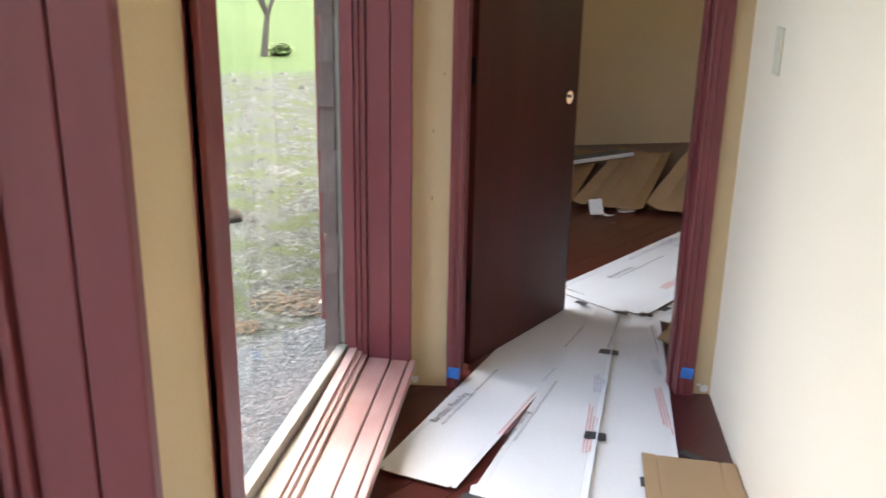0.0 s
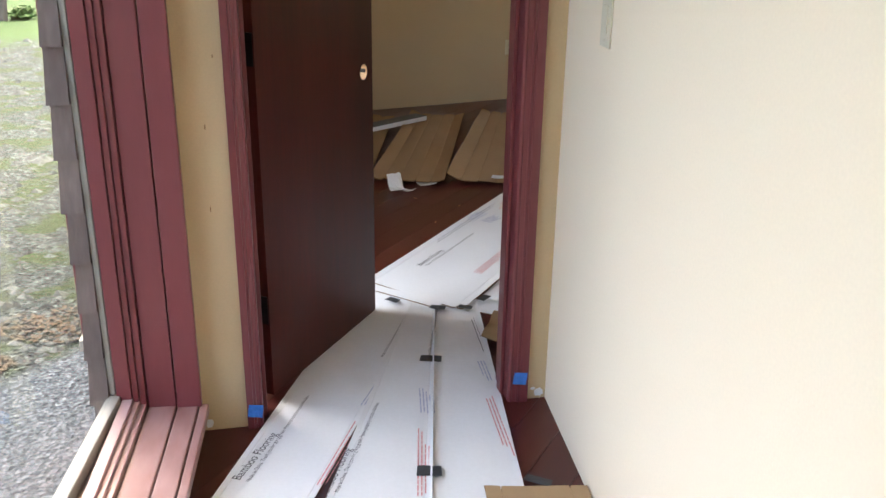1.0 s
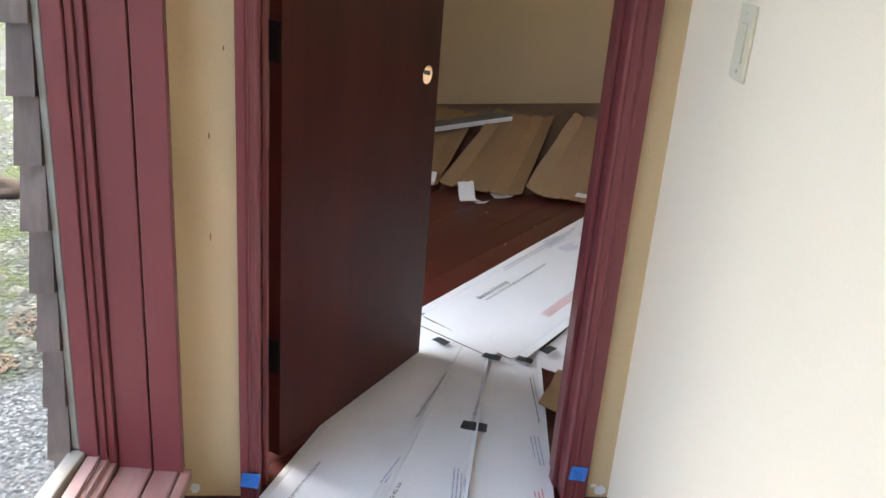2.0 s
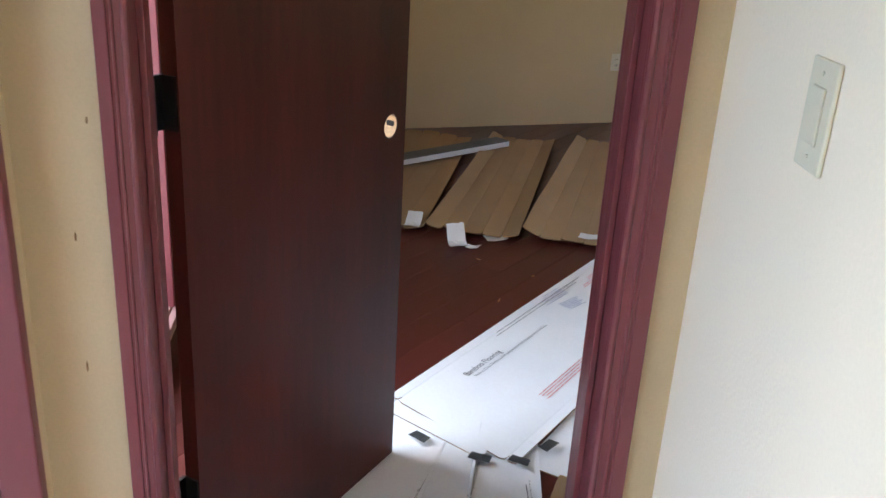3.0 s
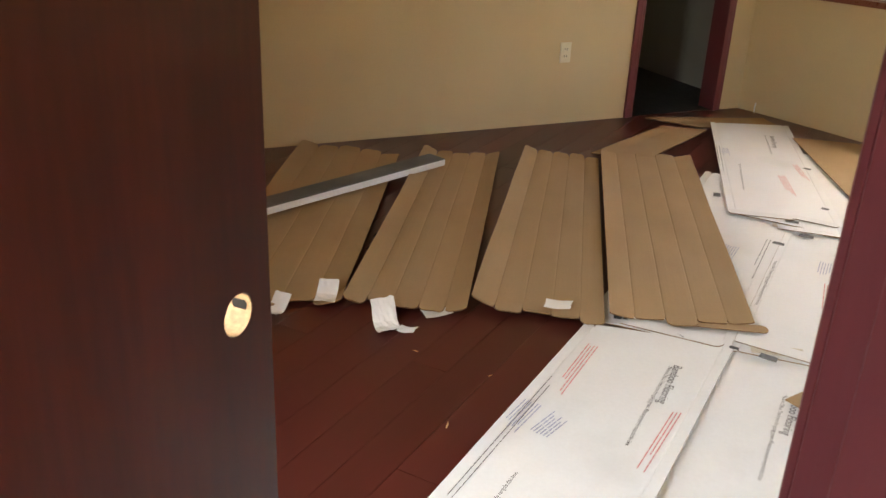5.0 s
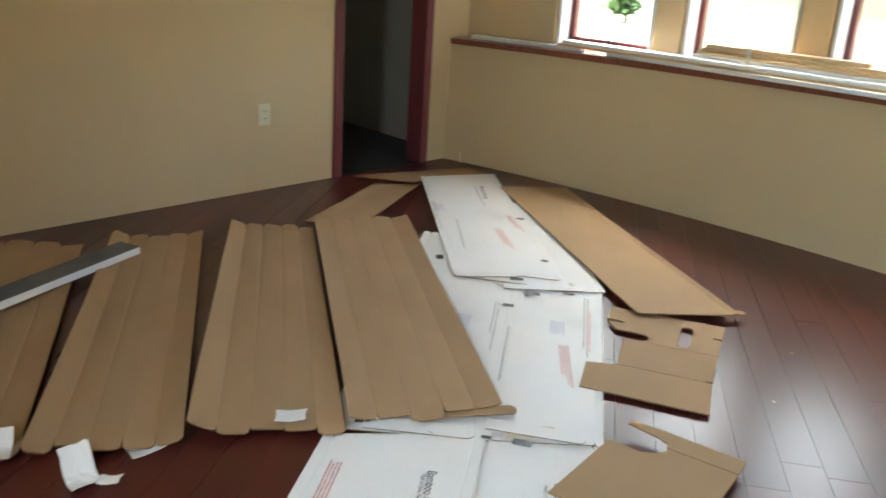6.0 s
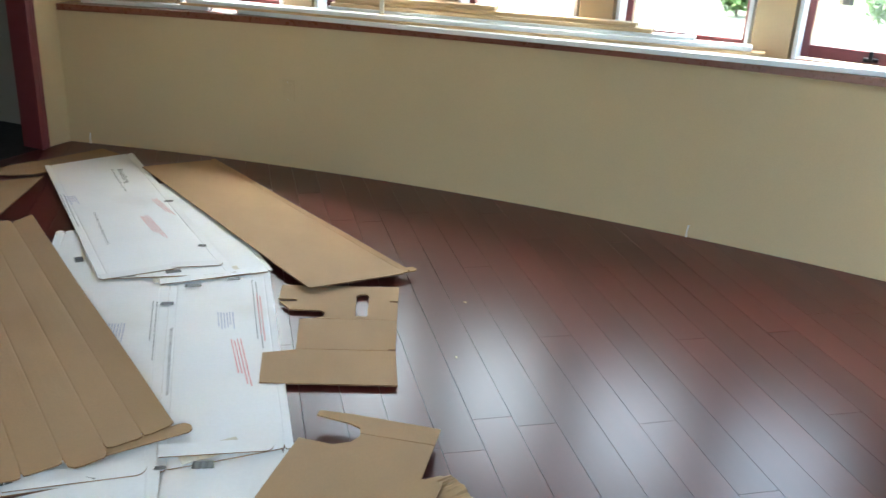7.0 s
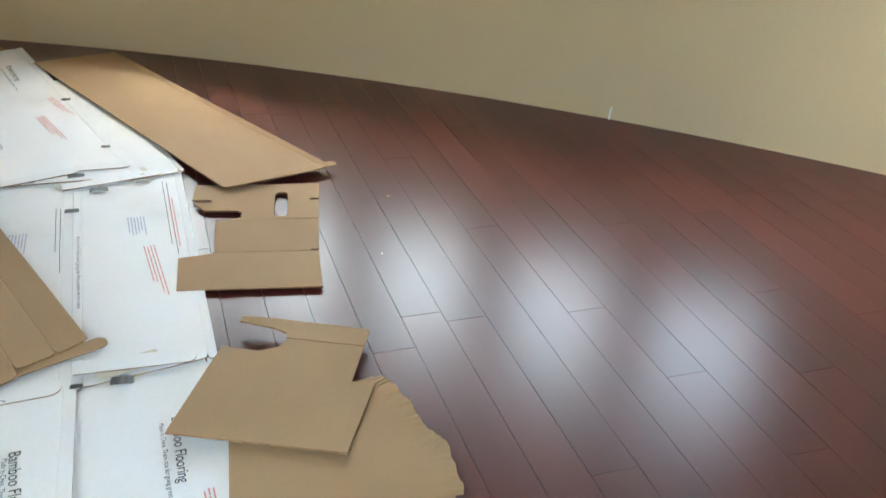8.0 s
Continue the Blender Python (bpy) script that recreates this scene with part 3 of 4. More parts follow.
def sheet(name, quad, lift, material, label, category, group, panels=(0.18, 0.39, 0.61, 0.82), tabs=(0.07, 0.07), curl=(0.0, 0.0),
          warp=0.004, seed=0, thick=0.004, split=True):
    """A flattened box: panels between creases, end tabs with slits between them, curled outer panels and a slight warp."""
    rnd = random.Random(seed)
    m = flat_frame(quad[0], quad[1], quad[3])
    inv = m.inverted()
    a, b, c, d = (inv @ Vector((*p, 0)) for p in quad)
    cols, ends = [], []
    bounds = [0.0, *panels, 1.0]
    for p0, p1 in zip(bounds, bounds[1:]):
        g = 0.008 if p0 > 0 else 0.0
        h = 0.008 if p1 < 1 else 0.0
        e0, e1 = rnd.uniform(0.1, 1.0) * tabs[0], rnd.uniform(0.1, 1.0) * tabs[1]
        for f, k in ((g, 0.62), (0.025 + g, 0.92), (0.3 * (p1 - p0), 1.0), (0.55 * (p1 - p0), rnd.uniform(0.92, 1.0)), (p1 - p0 - 0.025 - h, 0.92), (p1 - p0 - h, 0.62)):
            cols.append(p0 + f)
            ends.append((e0 * k, e1 * k))
        if p1 < 1:
            cols.append(p1)
            ends.append((-0.012, -0.012))
    n = 26
    length = ((d - a).length + (c - b).length) / 2
    ph = rnd.uniform(0, 50)

    def point(s, t, shake):
        p = a.lerp(b, s).lerp(d.lerp(c, s), t)
        z = lift + warp * (1 + noise.noise(Vector((s * 2.2 + ph, t * 4.5, ph)))) * 0.9
        if panels:
            near_crease = min(abs(s - q) for q in panels)
            z += warp * 0.22 * min(near_crease / 0.05, 1) - (0.0013 if lift > 0.0035 and near_crease < 0.004 else 0)
        lo, hi = bounds[1], bounds[-2]
        if s < lo:
            z += curl[0] * ((lo - s) / lo) ** 1.3 * (0.75 + 0.5 * noise.noise(Vector((t * 2.5, ph, 3))))
        if s > hi:
            z += curl[1] * ((s - hi) / (1 - hi)) ** 1.3 * (0.75 + 0.5 * noise.noise(Vector((t * 2.5, ph, 9))))
        return Vector((p.x, p.y, z + max(-t, t - 1, 0) * length * shake))

    def strip(bm, group_cols):
        tops, lows = [], []
        shake = rnd.uniform(0.0, 0.12)
        for s, (e0, e1) in group_cols:
            pts = [point(s, -e0 / length + j / n * (1 + (e0 + e1) / length), shake) for j in range(n + 1)]
            tops.append([bm.verts.new(p + Vector((0, 0, thick))) for p in pts])
            lows.append([bm.verts.new(p) for p in pts])
        k = len(group_cols)
        for i in range(k - 1):
            for j in range(n):
                bm.faces.new((tops[i][j], tops[i + 1][j], tops[i + 1][j + 1], tops[i][j + 1]))
                bm.faces.new((lows[i][j + 1], lows[i + 1][j + 1], lows[i + 1][j], lows[i][j]))
            for f in (bm.faces.new((tops[i + 1][0], tops[i][0], lows[i][0], lows[i + 1][0])), bm.faces.new((tops[i][n], tops[i + 1][n], lows[i + 1][n], lows[i][n]))):
                f.material_index = 1
        for j in range(n):
            for f in (bm.faces.new((tops[0][j], tops[0][j + 1], lows[0][j + 1], lows[0][j])), bm.faces.new((tops[-1][j + 1], tops[-1][j], lows[-1][j], lows[-1][j + 1]))):
                f.material_index = 1

    pairs = list(zip(cols, ends))
    if not split:
        bm = bmesh.new()
        strip(bm, pairs)
        ob = thing(name, bm, [material, KRAFT_EDGE], label, category, group, m=m)
    else:
        ob = root(name, label, category, group, m=m)
        for p0, p1 in zip(bounds, bounds[1:]):
            bm = bmesh.new()
            strip(bm, [q for q in pairs if p0 - 1e-6 <= q[0] <= p1 + 1e-6])
            part("panel", bm, [material, KRAFT_EDGE], ob)
    ob["top"] = lift + warp * 1.7 + thick
    return ob


FLATS, WHITES = "flattened brown boxes", "white floor protection sheets"
sheet("cardboard_box", ((-0.12, 2.40), (0.42, 2.45), (0.68, 4.05), (0.17, 4.20)), 0.004, BROWN, "flattened brown cardboard box under a grey-topped board", "cardboard", FLATS, curl=(0.02, 0.01), seed=1, warp=0.008)
BOX_B = sheet("cardboard_box", ((0.43, 2.45), (0.84, 2.35), (1.20, 4.07), (0.80, 4.07)), 0.006, BROWN, "flattened brown cardboard box with a torn side slot", "cardboard", FLATS, curl=(0.035, 0.02), seed=2, warp=0.009)
sheet("cardboard_box", ((0.86, 2.40), (1.29, 2.26), (1.70, 3.98), (1.34, 4.13)), 0.014, BROWN, "flattened brown cardboard box with creased panels", "cardboard", FLATS, curl=(0.04, 0.005), seed=3, warp=0.008)
BOX_D = sheet("cardboard_box", ((1.31, 2.28), (1.79, 2.22), (2.20, 4.02), (1.74, 4.10)), 0.024, BROWN, "flattened brown cardboard box lying over white sheets", "cardboard", FLATS, curl=(0.02, 0.015), seed=4, warp=0.006)
sheet("cardboard_box", ((1.72, 4.18), (2.00, 4.08), (2.52, 4.64), (2.27, 4.72)), 0.003, BROWN, "short brown cardboard piece near the far doorway", "cardboard", FLATS, panels=(0.3,), tabs=(0.03, 0.02), seed=5)
sheet("cardboard_box", ((2.50, 4.72), (3.02, 4.76), (3.00, 4.95), (2.24, 4.90)), 0.003, BROWN, "brown cardboard strip lying across the far doorway", "cardboard", FLATS, panels=(0.5,), tabs=(0.02, 0.02), seed=6)
BOX_E = sheet("cardboard_box", ((2.645, 2.70), (3.045, 2.56), (3.325, 4.33), (2.955, 4.44)), 0.026, BROWN, "large flat brown cardboard sheet with a torn end flap", "cardboard", FLATS, panels=(0.94,), tabs=(0.06, 0.02), curl=(0.0, 0.006), seed=7, warp=0.003)
sheet("cardboard_box", ((0.57, -1.05), (0.857, -1.05), (0.857, -0.51), (0.59, -0.48)), 0.016, BROWN, "brown cardboard piece lying by the hall wall", "cardboard", FLATS, panels=(0.16, 0.83), tabs=(0.02, 0.0), seed=8)



def tear(ob, x, y, size, turn, seed):
    """A ragged dark tear in a box, with a curled lip of card beside it."""
    rn = random.Random(seed)
    m = ob.matrix_basis.inverted() @ pose(x, y, 0, 0, 0, turn)
    pts = [(size * math.cos(t) * rn.uniform(0.5, 1.0), 0.38 * size * math.sin(t) * rn.uniform(0.5, 1.0)) for t in np.linspace(0, 2 * math.pi, 13)[:-1]]
    bm = prism(pts, 0.0265, 0.0275)
    bmesh.ops.transform(bm, matrix=m, verts=bm.verts)
    part("tear", bm, SUB, ob, "dark ragged tear")
    bm = prism([(-size * 0.9, -0.2 * size), (size * 0.7, -0.25 * size), (size * 0.9, -0.5 * size), (-size * 0.6, -0.6 * size)], 0.027, 0.031)
    bmesh.ops.transform(bm, matrix=m @ pose(0, 0, 0, 14), verts=bm.verts)
    part("torn_lip", bm, [BROWN], ob, "curled lip of torn card")


tear(BOX_B, 0.548, 2.985, 0.035, 60, 1)
tear(BOX_B, 0.515, 2.85, 0.03, 75, 2)

SHEET = "white printed cardboard sheet taped down over the floor"
def white(quad, lift, seed, tabs=(0.03, 0.03), panels=(), warp=0.0015, label=SHEET, curl=(0.0025, 0.0025)):
    return sheet("floor_sheet", quad, lift, WHITE, label, "cardboard", WHITES, panels=panels or (0.07, 0.93), tabs=tabs, seed=seed, warp=warp, thick=0.0035, split=False, curl=curl)


HA = white(((-0.178, -0.65), (0.061, -0.726), (0.60, 0.80), (0.345, 0.955)), 0.0045, 11, (0.02, 0.02), curl=(0.0, 0.0))
HB = white(((0.10, -0.775), (0.415, -0.80), (0.61, 0.82), (0.53, 0.82)), 0.010, 12, (0.03, 0.02), curl=(0.002, 0.008))
HC = white(((0.40, -0.80), (0.681, -0.80), (0.765, 0.74), (0.58, 0.80)), 0.002, 13, (0.0, 0.02))
HD = white(((0.08, -1.75), (0.58, -1.75), (0.60, -0.74), (0.10, -0.72)), 0.0008, 14)
R2 = white(((0.72, 0.66), (1.13, 0.42), (1.98, 1.93), (1.62, 2.09)), 0.0012, 15, (0.03, 0.02))
R1 = white(((0.352, 0.96), (0.70, 0.64), (1.67, 2.08), (1.22, 2.245)), 0.0145, 16, (0.04, 0.02), label="white printed cardboard sheet with a bamboo flooring print")
R3 = white(((1.66, 2.09), (1.99, 1.94), (2.66, 2.95), (2.31, 3.10)), 0.006, 17, (0.03, 0.02))
R3L = white(((1.24, 2.30), (1.655, 2.08), (2.645, 3.62), (2.22, 3.85)), 0.0095, 18, (0.04, 0.03))
R4 = white(((2.12, 3.29), (2.54, 3.01), (3.06, 4.73), (2.59, 4.77)), 0.0185, 19, (0.04, 0.02), label="white printed cardboard sheet running to the far doorway")
R5 = white(((2.44, 3.04), (2.67, 2.95), (3.05, 4.05), (2.80, 4.25)), 0.0135, 20, (0.03, 0.02))


def cutout(name, outline, holes, lift, label, m, creases=(), material=BROWN, thick=0.005):
    """A cut piece of card, folded along its creases into panels that tip a little against each other."""
    ob = root(name, label, "cardboard", "cut cardboard inserts", m=m)
    cuts = [-9.0, *creases, 9.0]
    for k, (a, b) in enumerate(zip(cuts, cuts[1:])):
        bm = prism(outline, lift, lift + thick, holes)
        for y, up in ((a + 0.0012, -1), (b - 0.0012, 1)):
            if abs(y) > 5:
                continue
            bmesh.ops.bisect_plane(bm, geom=bm.verts[:] + bm.edges[:] + bm.faces[:], plane_co=(0, y, 0), plane_no=(0, up, 0), clear_outer=True)
            bmesh.ops.holes_fill(bm, edges=[e for e in bm.edges if e.is_boundary])
        bmesh.ops.recalc_face_normals(bm, faces=bm.faces)
        for f in bm.faces:
            f.material_index = 1 if abs(f.normal.z) < 0.5 else 0
        for v in bm.verts:
            if k % 2:
                mid = min(abs(v.co.y - c) for c in creases)
                v.co.z += min(mid, 0.1) * 0.035
            v.co.z += 0.0015 * noise.noise(Vector((v.co.x * 6, v.co.y * 6, lift * 90)))
        part("panel", bm, [material, KRAFT_EDGE], ob)
    return ob


# a die-cut insert with notches and a slot: local x across its near edge
M8 = pose(2.11, 2.265, 0, 0, 0, -44.6)
cutout("cardboard_insert", [(0, 0.005), (0.424, 0.004), (0.416, 0.222), (0.390, 0.224), (0.390, 0.236), (0.415, 0.235), (0.420, 0.600), (0.390, 0.602), (0.390, 0.615), (0.420, 0.613), (0.424, 0.740),
        (-0.020, 0.735), (-0.020, 0.612), (0.035, 0.612), (0.050, 0.606), (0.046, 0.592), (-0.012, 0.588), (0.030, 0.525), (0.140, 0.520), (0.158, 0.506), (0.158, 0.476), (0.140, 0.462), (0.075, 0.445), (0.087, 0.221), (-0.017, 0.194)],
       [[(0.268, 0.48), (0.312, 0.48), (0.312, 0.645), (0.302, 0.664), (0.276, 0.664), (0.266, 0.645)]], 0.010, "die-cut brown cardboard insert with notches and a slot", M8, (0.225, 0.455))
M9 = pose(1.69, 1.76, 0, 0, 0, -58.6)
cutout("cardboard_insert", [(0, 0), (0.422, 0.0), (0.439, 0.259), (0.381, 0.259), (0.383, 0.492), (0.14, 0.50), (0.03, 0.495), (0.028, 0.47), (0.13, 0.455), (0.165, 0.44), (0.175, 0.405), (0.16, 0.37), (0.115, 0.345), (0.016, 0.353)],
       [], 0.030, "brown cardboard flap with a curved cut-out, lying over a torn piece", M9, (0.415,))
rnd = random.Random(5)
torn = [(1.79, 1.66), (1.52, 1.34), (1.80, 0.98)]
edge = [(1.975, 1.14), (2.085, 1.265), (2.09, 1.33), (2.155, 1.46), (2.175, 1.545)]
for (x0, y0), (x1, y1) in zip(edge, edge[1:]):
    for k in range(4):
        f = k / 4
        torn.append((x0 + f * (x1 - x0) + rnd.uniform(-0.012, 0.012), y0 + f * (y1 - y0) + rnd.uniform(-0.012, 0.012)))
torn += [(2.17, 1.56), (1.95, 1.64)]
torn_card = cutout("cardboard_scrap", torn, [], 0.016, "torn brown cardboard piece with a ragged edge", Matrix.Identity(4))
# its torn rim, peeled up in ridges
bm = bmesh.new()
rows = []
for i in range(61):
    f = i / 60 * (len(edge) - 1)
    k = min(int(f), len(edge) - 2)
    p = Vector(edge[k]).lerp(Vector(edge[k + 1]), f - k)
    d = (Vector(edge[k + 1]) - Vector(edge[k])).normalized()
    n = Vector((d.y, -d.x))
    row = []
    for j in range(5):
        off = -0.055 + 0.07 * j / 4 + 0.012 * noise.noise(Vector((i * 0.21, j, 4)))
        q = p + n * off
        row.append(bm.verts.new((q.x, q.y, 0.0225 + 0.008 * (j / 4) * abs(noise.noise(Vector((i * 0.45, j * 0.2, 1)))) + 0.003 * (i % 2) * (j / 4))))
    rows.append(row)
for a, b in zip(rows, rows[1:]):
    for j in range(4):
        bm.faces.new((a[j], a[j + 1], b[j + 1], b[j]))
part("torn_rim", bm, BROWN, torn_card, "peeled ridged torn rim")
sheet("cardboard_flap", ((0.72, 0.36), (0.90, 0.30), (1.02, 0.50), (0.80, 0.56)), 0.012, BROWN, "bent brown cardboard flap behind the door jamb", "cardboard", "cut cardboard inserts", panels=(0.5,), tabs=(0.03, 0.02), curl=(0.03, 0.05), seed=31)

# ---- board with a grey top, lying on the boxes ----
bm = boxed(0, 1.53, -0.055, 0.055, 0, 0.03, bevel=0.002)
stick = thing("trim_board", bm, PRIMED, "long white-edged board with a grey top lying on cardboard", "board", m=pose(-0.30, 2.885, 0.038, 0, 0, 40.7))
part("top_face", boxed(0.002, 1.528, -0.053, 0.053, 0.0302, 0.034), GREY_TOP, stick, "dark grey top face")

# ---- planks, trim and boards on the long sill ----
def sill_board(a0, a1, off, level, width, thick, material, label):
    """A straight board along the bowed sill between two angles."""
    p, q = polar(a0, R + off), polar(a1, R + off)
    d = q - p
    zb = sill_z((a0 + a1) / 2) + 0.031
    tilt = math.degrees(math.atan2((a0 - a1) * 0.0026, d.length))
    m = Matrix.Translation((p.x, p.y, zb - (a0 - a1) * 0.0013 + level)) @ pose(0, 0, 0, 0, 0, math.degrees(math.atan2(d.y, d.x))) @ pose(0, 0, 0, 0, -tilt, 0)
    return thing("board", boxed(0, d.length, -width / 2, width / 2, 0, thick, bevel=0.002), material, label, "board", "boards on the sill", m=m)


sill_board(27.6, 9.8, 0.075, 0.0, 0.085, 0.022, PRIMED, "white primed board lying on the window sill")
sill_board(29.4, 13.6, 0.085, 0.023, 0.08, 0.012, PINE, "raw pine board in the stack on the sill")
sill_board(29.2, 13.9, 0.090, 0.036, 0.085, 0.020, PRIMED, "white primed board in the stack on the sill")
sill_board(24.9, 15.2, 0.085, 0.057, 0.08, 0.014, PRIMED, "shorter white board in the stack on the sill")
sill_board(24.8, 16.2, 0.080, 0.072, 0.08, 0.018, PINE, "raw pine board in the stack on the sill")
sill_board(24.7, 16.6, 0.085, 0.091, 0.06, 0.018, PINE, "raw pine strip on top of the stack")
sill_board(24.6, 20.2, 0.080, 0.110, 0.06, 0.020, PINE, "short raw pine strip topping the stack")
sill_board(32.6, 28.6, 0.090, 0.0, 0.06, 0.020, PRIMED, "short white trim piece on the sill")
m = Matrix.Translation(polar(23.2, R + 0.045, sill_z(23.2) + 0.033)) @ pose(0, 0, 0, 0, 0, 23.2 - 90)
strap = bmesh.new()
box(strap, -0.012, 0.012, -0.056, -0.053, 0, 0.134)
box(strap, -0.012, 0.012, -0.056, 0.056, 0.134, 0.1365)
thing("strap", strap, CLEAR_TAPE, "clear plastic strap round the stack of boards", "strap", m=m)

# ---- tape ----
def tape(x, y, w, l, turn, z, material=TAPE, label="dark grey tape piece holding cardboard sheets", name="tape"):
    rn = random.Random(int((x + 7) * 1000 + y * 77))
    n = 6
    bm = bmesh.new()
    vs = []
    for i in range(n + 1):
        u = -l / 2 + l * i / n
        dz = 0.0015 * rn.random()
        jag = 0.004 * rn.uniform(-1, 1) if i in (0, n) else 0
        vs.append([bm.verts.new((u + jag * k, s * w / 2, dz + h)) for k, (s, h) in enumerate(((-1, 0), (1, 0), (1, 0.001), (-1, 0.001)))])
    for p, q in zip(vs, vs[1:]):
        for i in range(4):
            bm.faces.new((p[i], q[i], q[(i + 1) % 4], p[(i + 1) % 4]))
    bm.faces.new(vs[0][::-1]), bm.faces.new(vs[-1])
    bmesh.ops.recalc_face_normals(bm, faces=bm.faces)
    return thing(name, bm, material, label, "tape", "tape pieces", m=pose(x, y, z, 0, 0, turn))


for x, y, w, l, turn, z in ((0.533, 0.248, 0.042, 0.058, -10, 0.0175), (0.452, -0.392, 0.045, 0.06, -8, 0.0175), (0.62, -0.62, 0.05, 0.09, 0, 0.010), (0.13, -0.80, 0.05, 0.10, -20, 0.0165),
                            (0.434, 0.739, 0.032, 0.05, -40, 0.022), (0.605, 0.649, 0.032, 0.05, -20, 0.022), (0.705, 0.645, 0.03, 0.04, -25, 0.022), (0.793, 0.722, 0.03, 0.055, 50, 0.024),
                            (1.532, 2.168, 0.038, 0.055, 25, 0.022), (1.748, 2.012, 0.032, 0.05, -38, 0.023), (1.663, 2.072, 0.016, 0.03, -38, 0.023), (2.144, 3.488, 0.032, 0.045, 70, 0.026),
                            (2.206, 3.23, 0.028, 0.06, -25, 0.026), (2.353, 3.154, 0.028, 0.05, -25, 0.027), (2.346, 3.005, 0.028, 0.055, -30, 0.02), (2.50, 2.956, 0.024, 0.045, -28, 0.02), (2.198, 2.924, 0.026, 0.04, -35, 0.02),
                            (2.587, 3.312, 0.022, 0.035, -40, 0.027), (2.783, 3.891, 0.022, 0.032, -40, 0.027), (1.357, 2.284, 0.035, 0.055, -15, 0.022), (0.74, -0.45, 0.03, 0.06, -30, 0.008)):
    tape(x, y, w, l, turn, z)
for x, y, w, l, turn in ((1.80, 2.06, 0.06, 0.16, -15), (2.42, 3.09, 0.05, 0.32, -18)):
    tape(x, y, w, l, turn, 0.0178, CLEAR_TAPE, "yellowed clear tape along a sheet seam")
for u, zz in ((-0.022, 0.06), (0.775, 0.085)):
    bm = boxed(-0.021, 0.021, -0.0012, 0, -0.02, 0.02)
    bmesh.ops.subdivide_edges(bm, edges=bm.edges, cuts=3, use_grid_fill=True)
    for v in bm.verts:
        v.co.y += 0.003 * noise.noise(v.co * 60) - 0.002
    thing("blue_tape", bm, BLUE_TAPE, "blue masking tape scrap on the red door casing", "tape", "blue tape scraps", m=WALL_M @ pose(u, -0.0192, zz, 0, 8, 0))

# ---- paper scraps ----
def scrap(x, y, size, turn, seed, z=0.004, curl=0.5, label="crumpled white paper scrap on the floor"):
    rn = random.Random(seed)
    bm = bmesh.new()
    n = 7
    grid = [[None] * (n + 1) for _ in range(n + 1)]
    for i in range(n + 1):
        for j in range(n + 1):
            u, v = i / n - 0.5, j / n - 0.5
            r = 1 + 0.12 * noise.noise(Vector((u * 3 + seed, v * 3, 1)))
            h = curl * size * (1.3 * max(u - 0.02, 0) + 0.5 * max(-u - 0.28, 0) + 0.10 * abs(noise.noise(Vector((u * 4, v * 4, seed)))))
            grid[i][j] = bm.verts.new((u * size * r, v * size * 0.7 * r, h))
    for i in range(n):
        for j in range(n):
            bm.faces.new((grid[i][j], grid[i + 1][j], grid[i + 1][j + 1], grid[i][j + 1]))
    top = list(bm.faces)
    ex = bmesh.ops.extrude_face_region(bm, geom=top)
    for v in ex["geom"]:
        if isinstance(v, bmesh.types.BMVert):
            v.co.z += 0.0012
    bmesh.ops.recalc_face_normals(bm, faces=bm.faces)
    return thing("paper_scrap", bm, PAPER, label, "paper", "paper scraps", m=pose(x, y, z, 0, 0, turn))


scrap(0.565, 2.265, 0.115, 105, 3, curl=1.0)
scrap(0.632, 2.232, 0.06, -30, 5, curl=0.3)
scrap(0.365, 2.44, 0.10, 80, 8, z=0.022, curl=0.7, label="folded white paper scrap at a box edge")
scrap(0.20, 2.38, 0.09, 60, 9, z=0.004, curl=0.8, label="folded white paper scrap at a box edge")
scrap(1.15, 2.345, 0.09, -20, 12, z=0.038, curl=0.12, label="flat white paper scrap on brown cardboard")
scrap(0.74, 2.36, 0.10, 15, 14, z=0.004, curl=0.12, label="flat white paper scrap at a box edge")


def debris(x, y, length, turn):
    """A pale splinter with a bent tip."""
    bm = prism([(0, 0), (length * 0.6, 0.001), (length, 0.006), (length * 0.55, 0.005), (0.002, 0.004)], 0, 0.002)
    thing("wood_splinter", bm, PINE, "pale wood splinter on the red-brown floor", "splinter", "wood splinters", m=pose(x, y, 0.0005, 0, 0, turn))


for x, y, length, turn in ((0.712, 1.69, 0.035, 70), (0.86, 1.95, 0.016, 20), (0.66, 2.10, 0.02, 130), (2.70, 1.98, 0.014, 40), (3.05, 2.25, 0.012, 100)):
    debris(x, y, length, turn)

# ---- outside ----
bm = bmesh.new()
for sx in range(-8, 8):
    for sy in range(-8, 8):
        f = lambda k: math.copysign(abs(k / 8) ** 2.2 * 700, k)
        bm.faces.new([bm.verts.new((f(x), f(y), 0)) for x, y in ((sx, sy), (sx + 1, sy), (sx + 1, sy + 1), (sx, sy + 1))])
bmesh.ops.remove_doubles(bm, verts=bm.verts, dist=0.001)
thing("ground", bm, GROUND, "stony mossy gravel yard turning to lawn", "ground", kind="structure", m=pose(0, 0, -0.25))
found = [(-0.5, -6.1), (1.0, -6.1), (1.0, -0.1), wall_pt(4.7, 0.0)] + [tuple(polar(a, R + LEDGE + 0.22)[:2]) for a in np.linspace(A0, A1 + 1, 16)] + [(3.2, 6.5), (1.3, 6.2), (-0.95, 4.3), (-0.5, 0.0)]
thing("foundation", prism(found, -0.3, -0.121), GREY_WALL, "plain grey concrete foundation", "foundation", kind="structure")

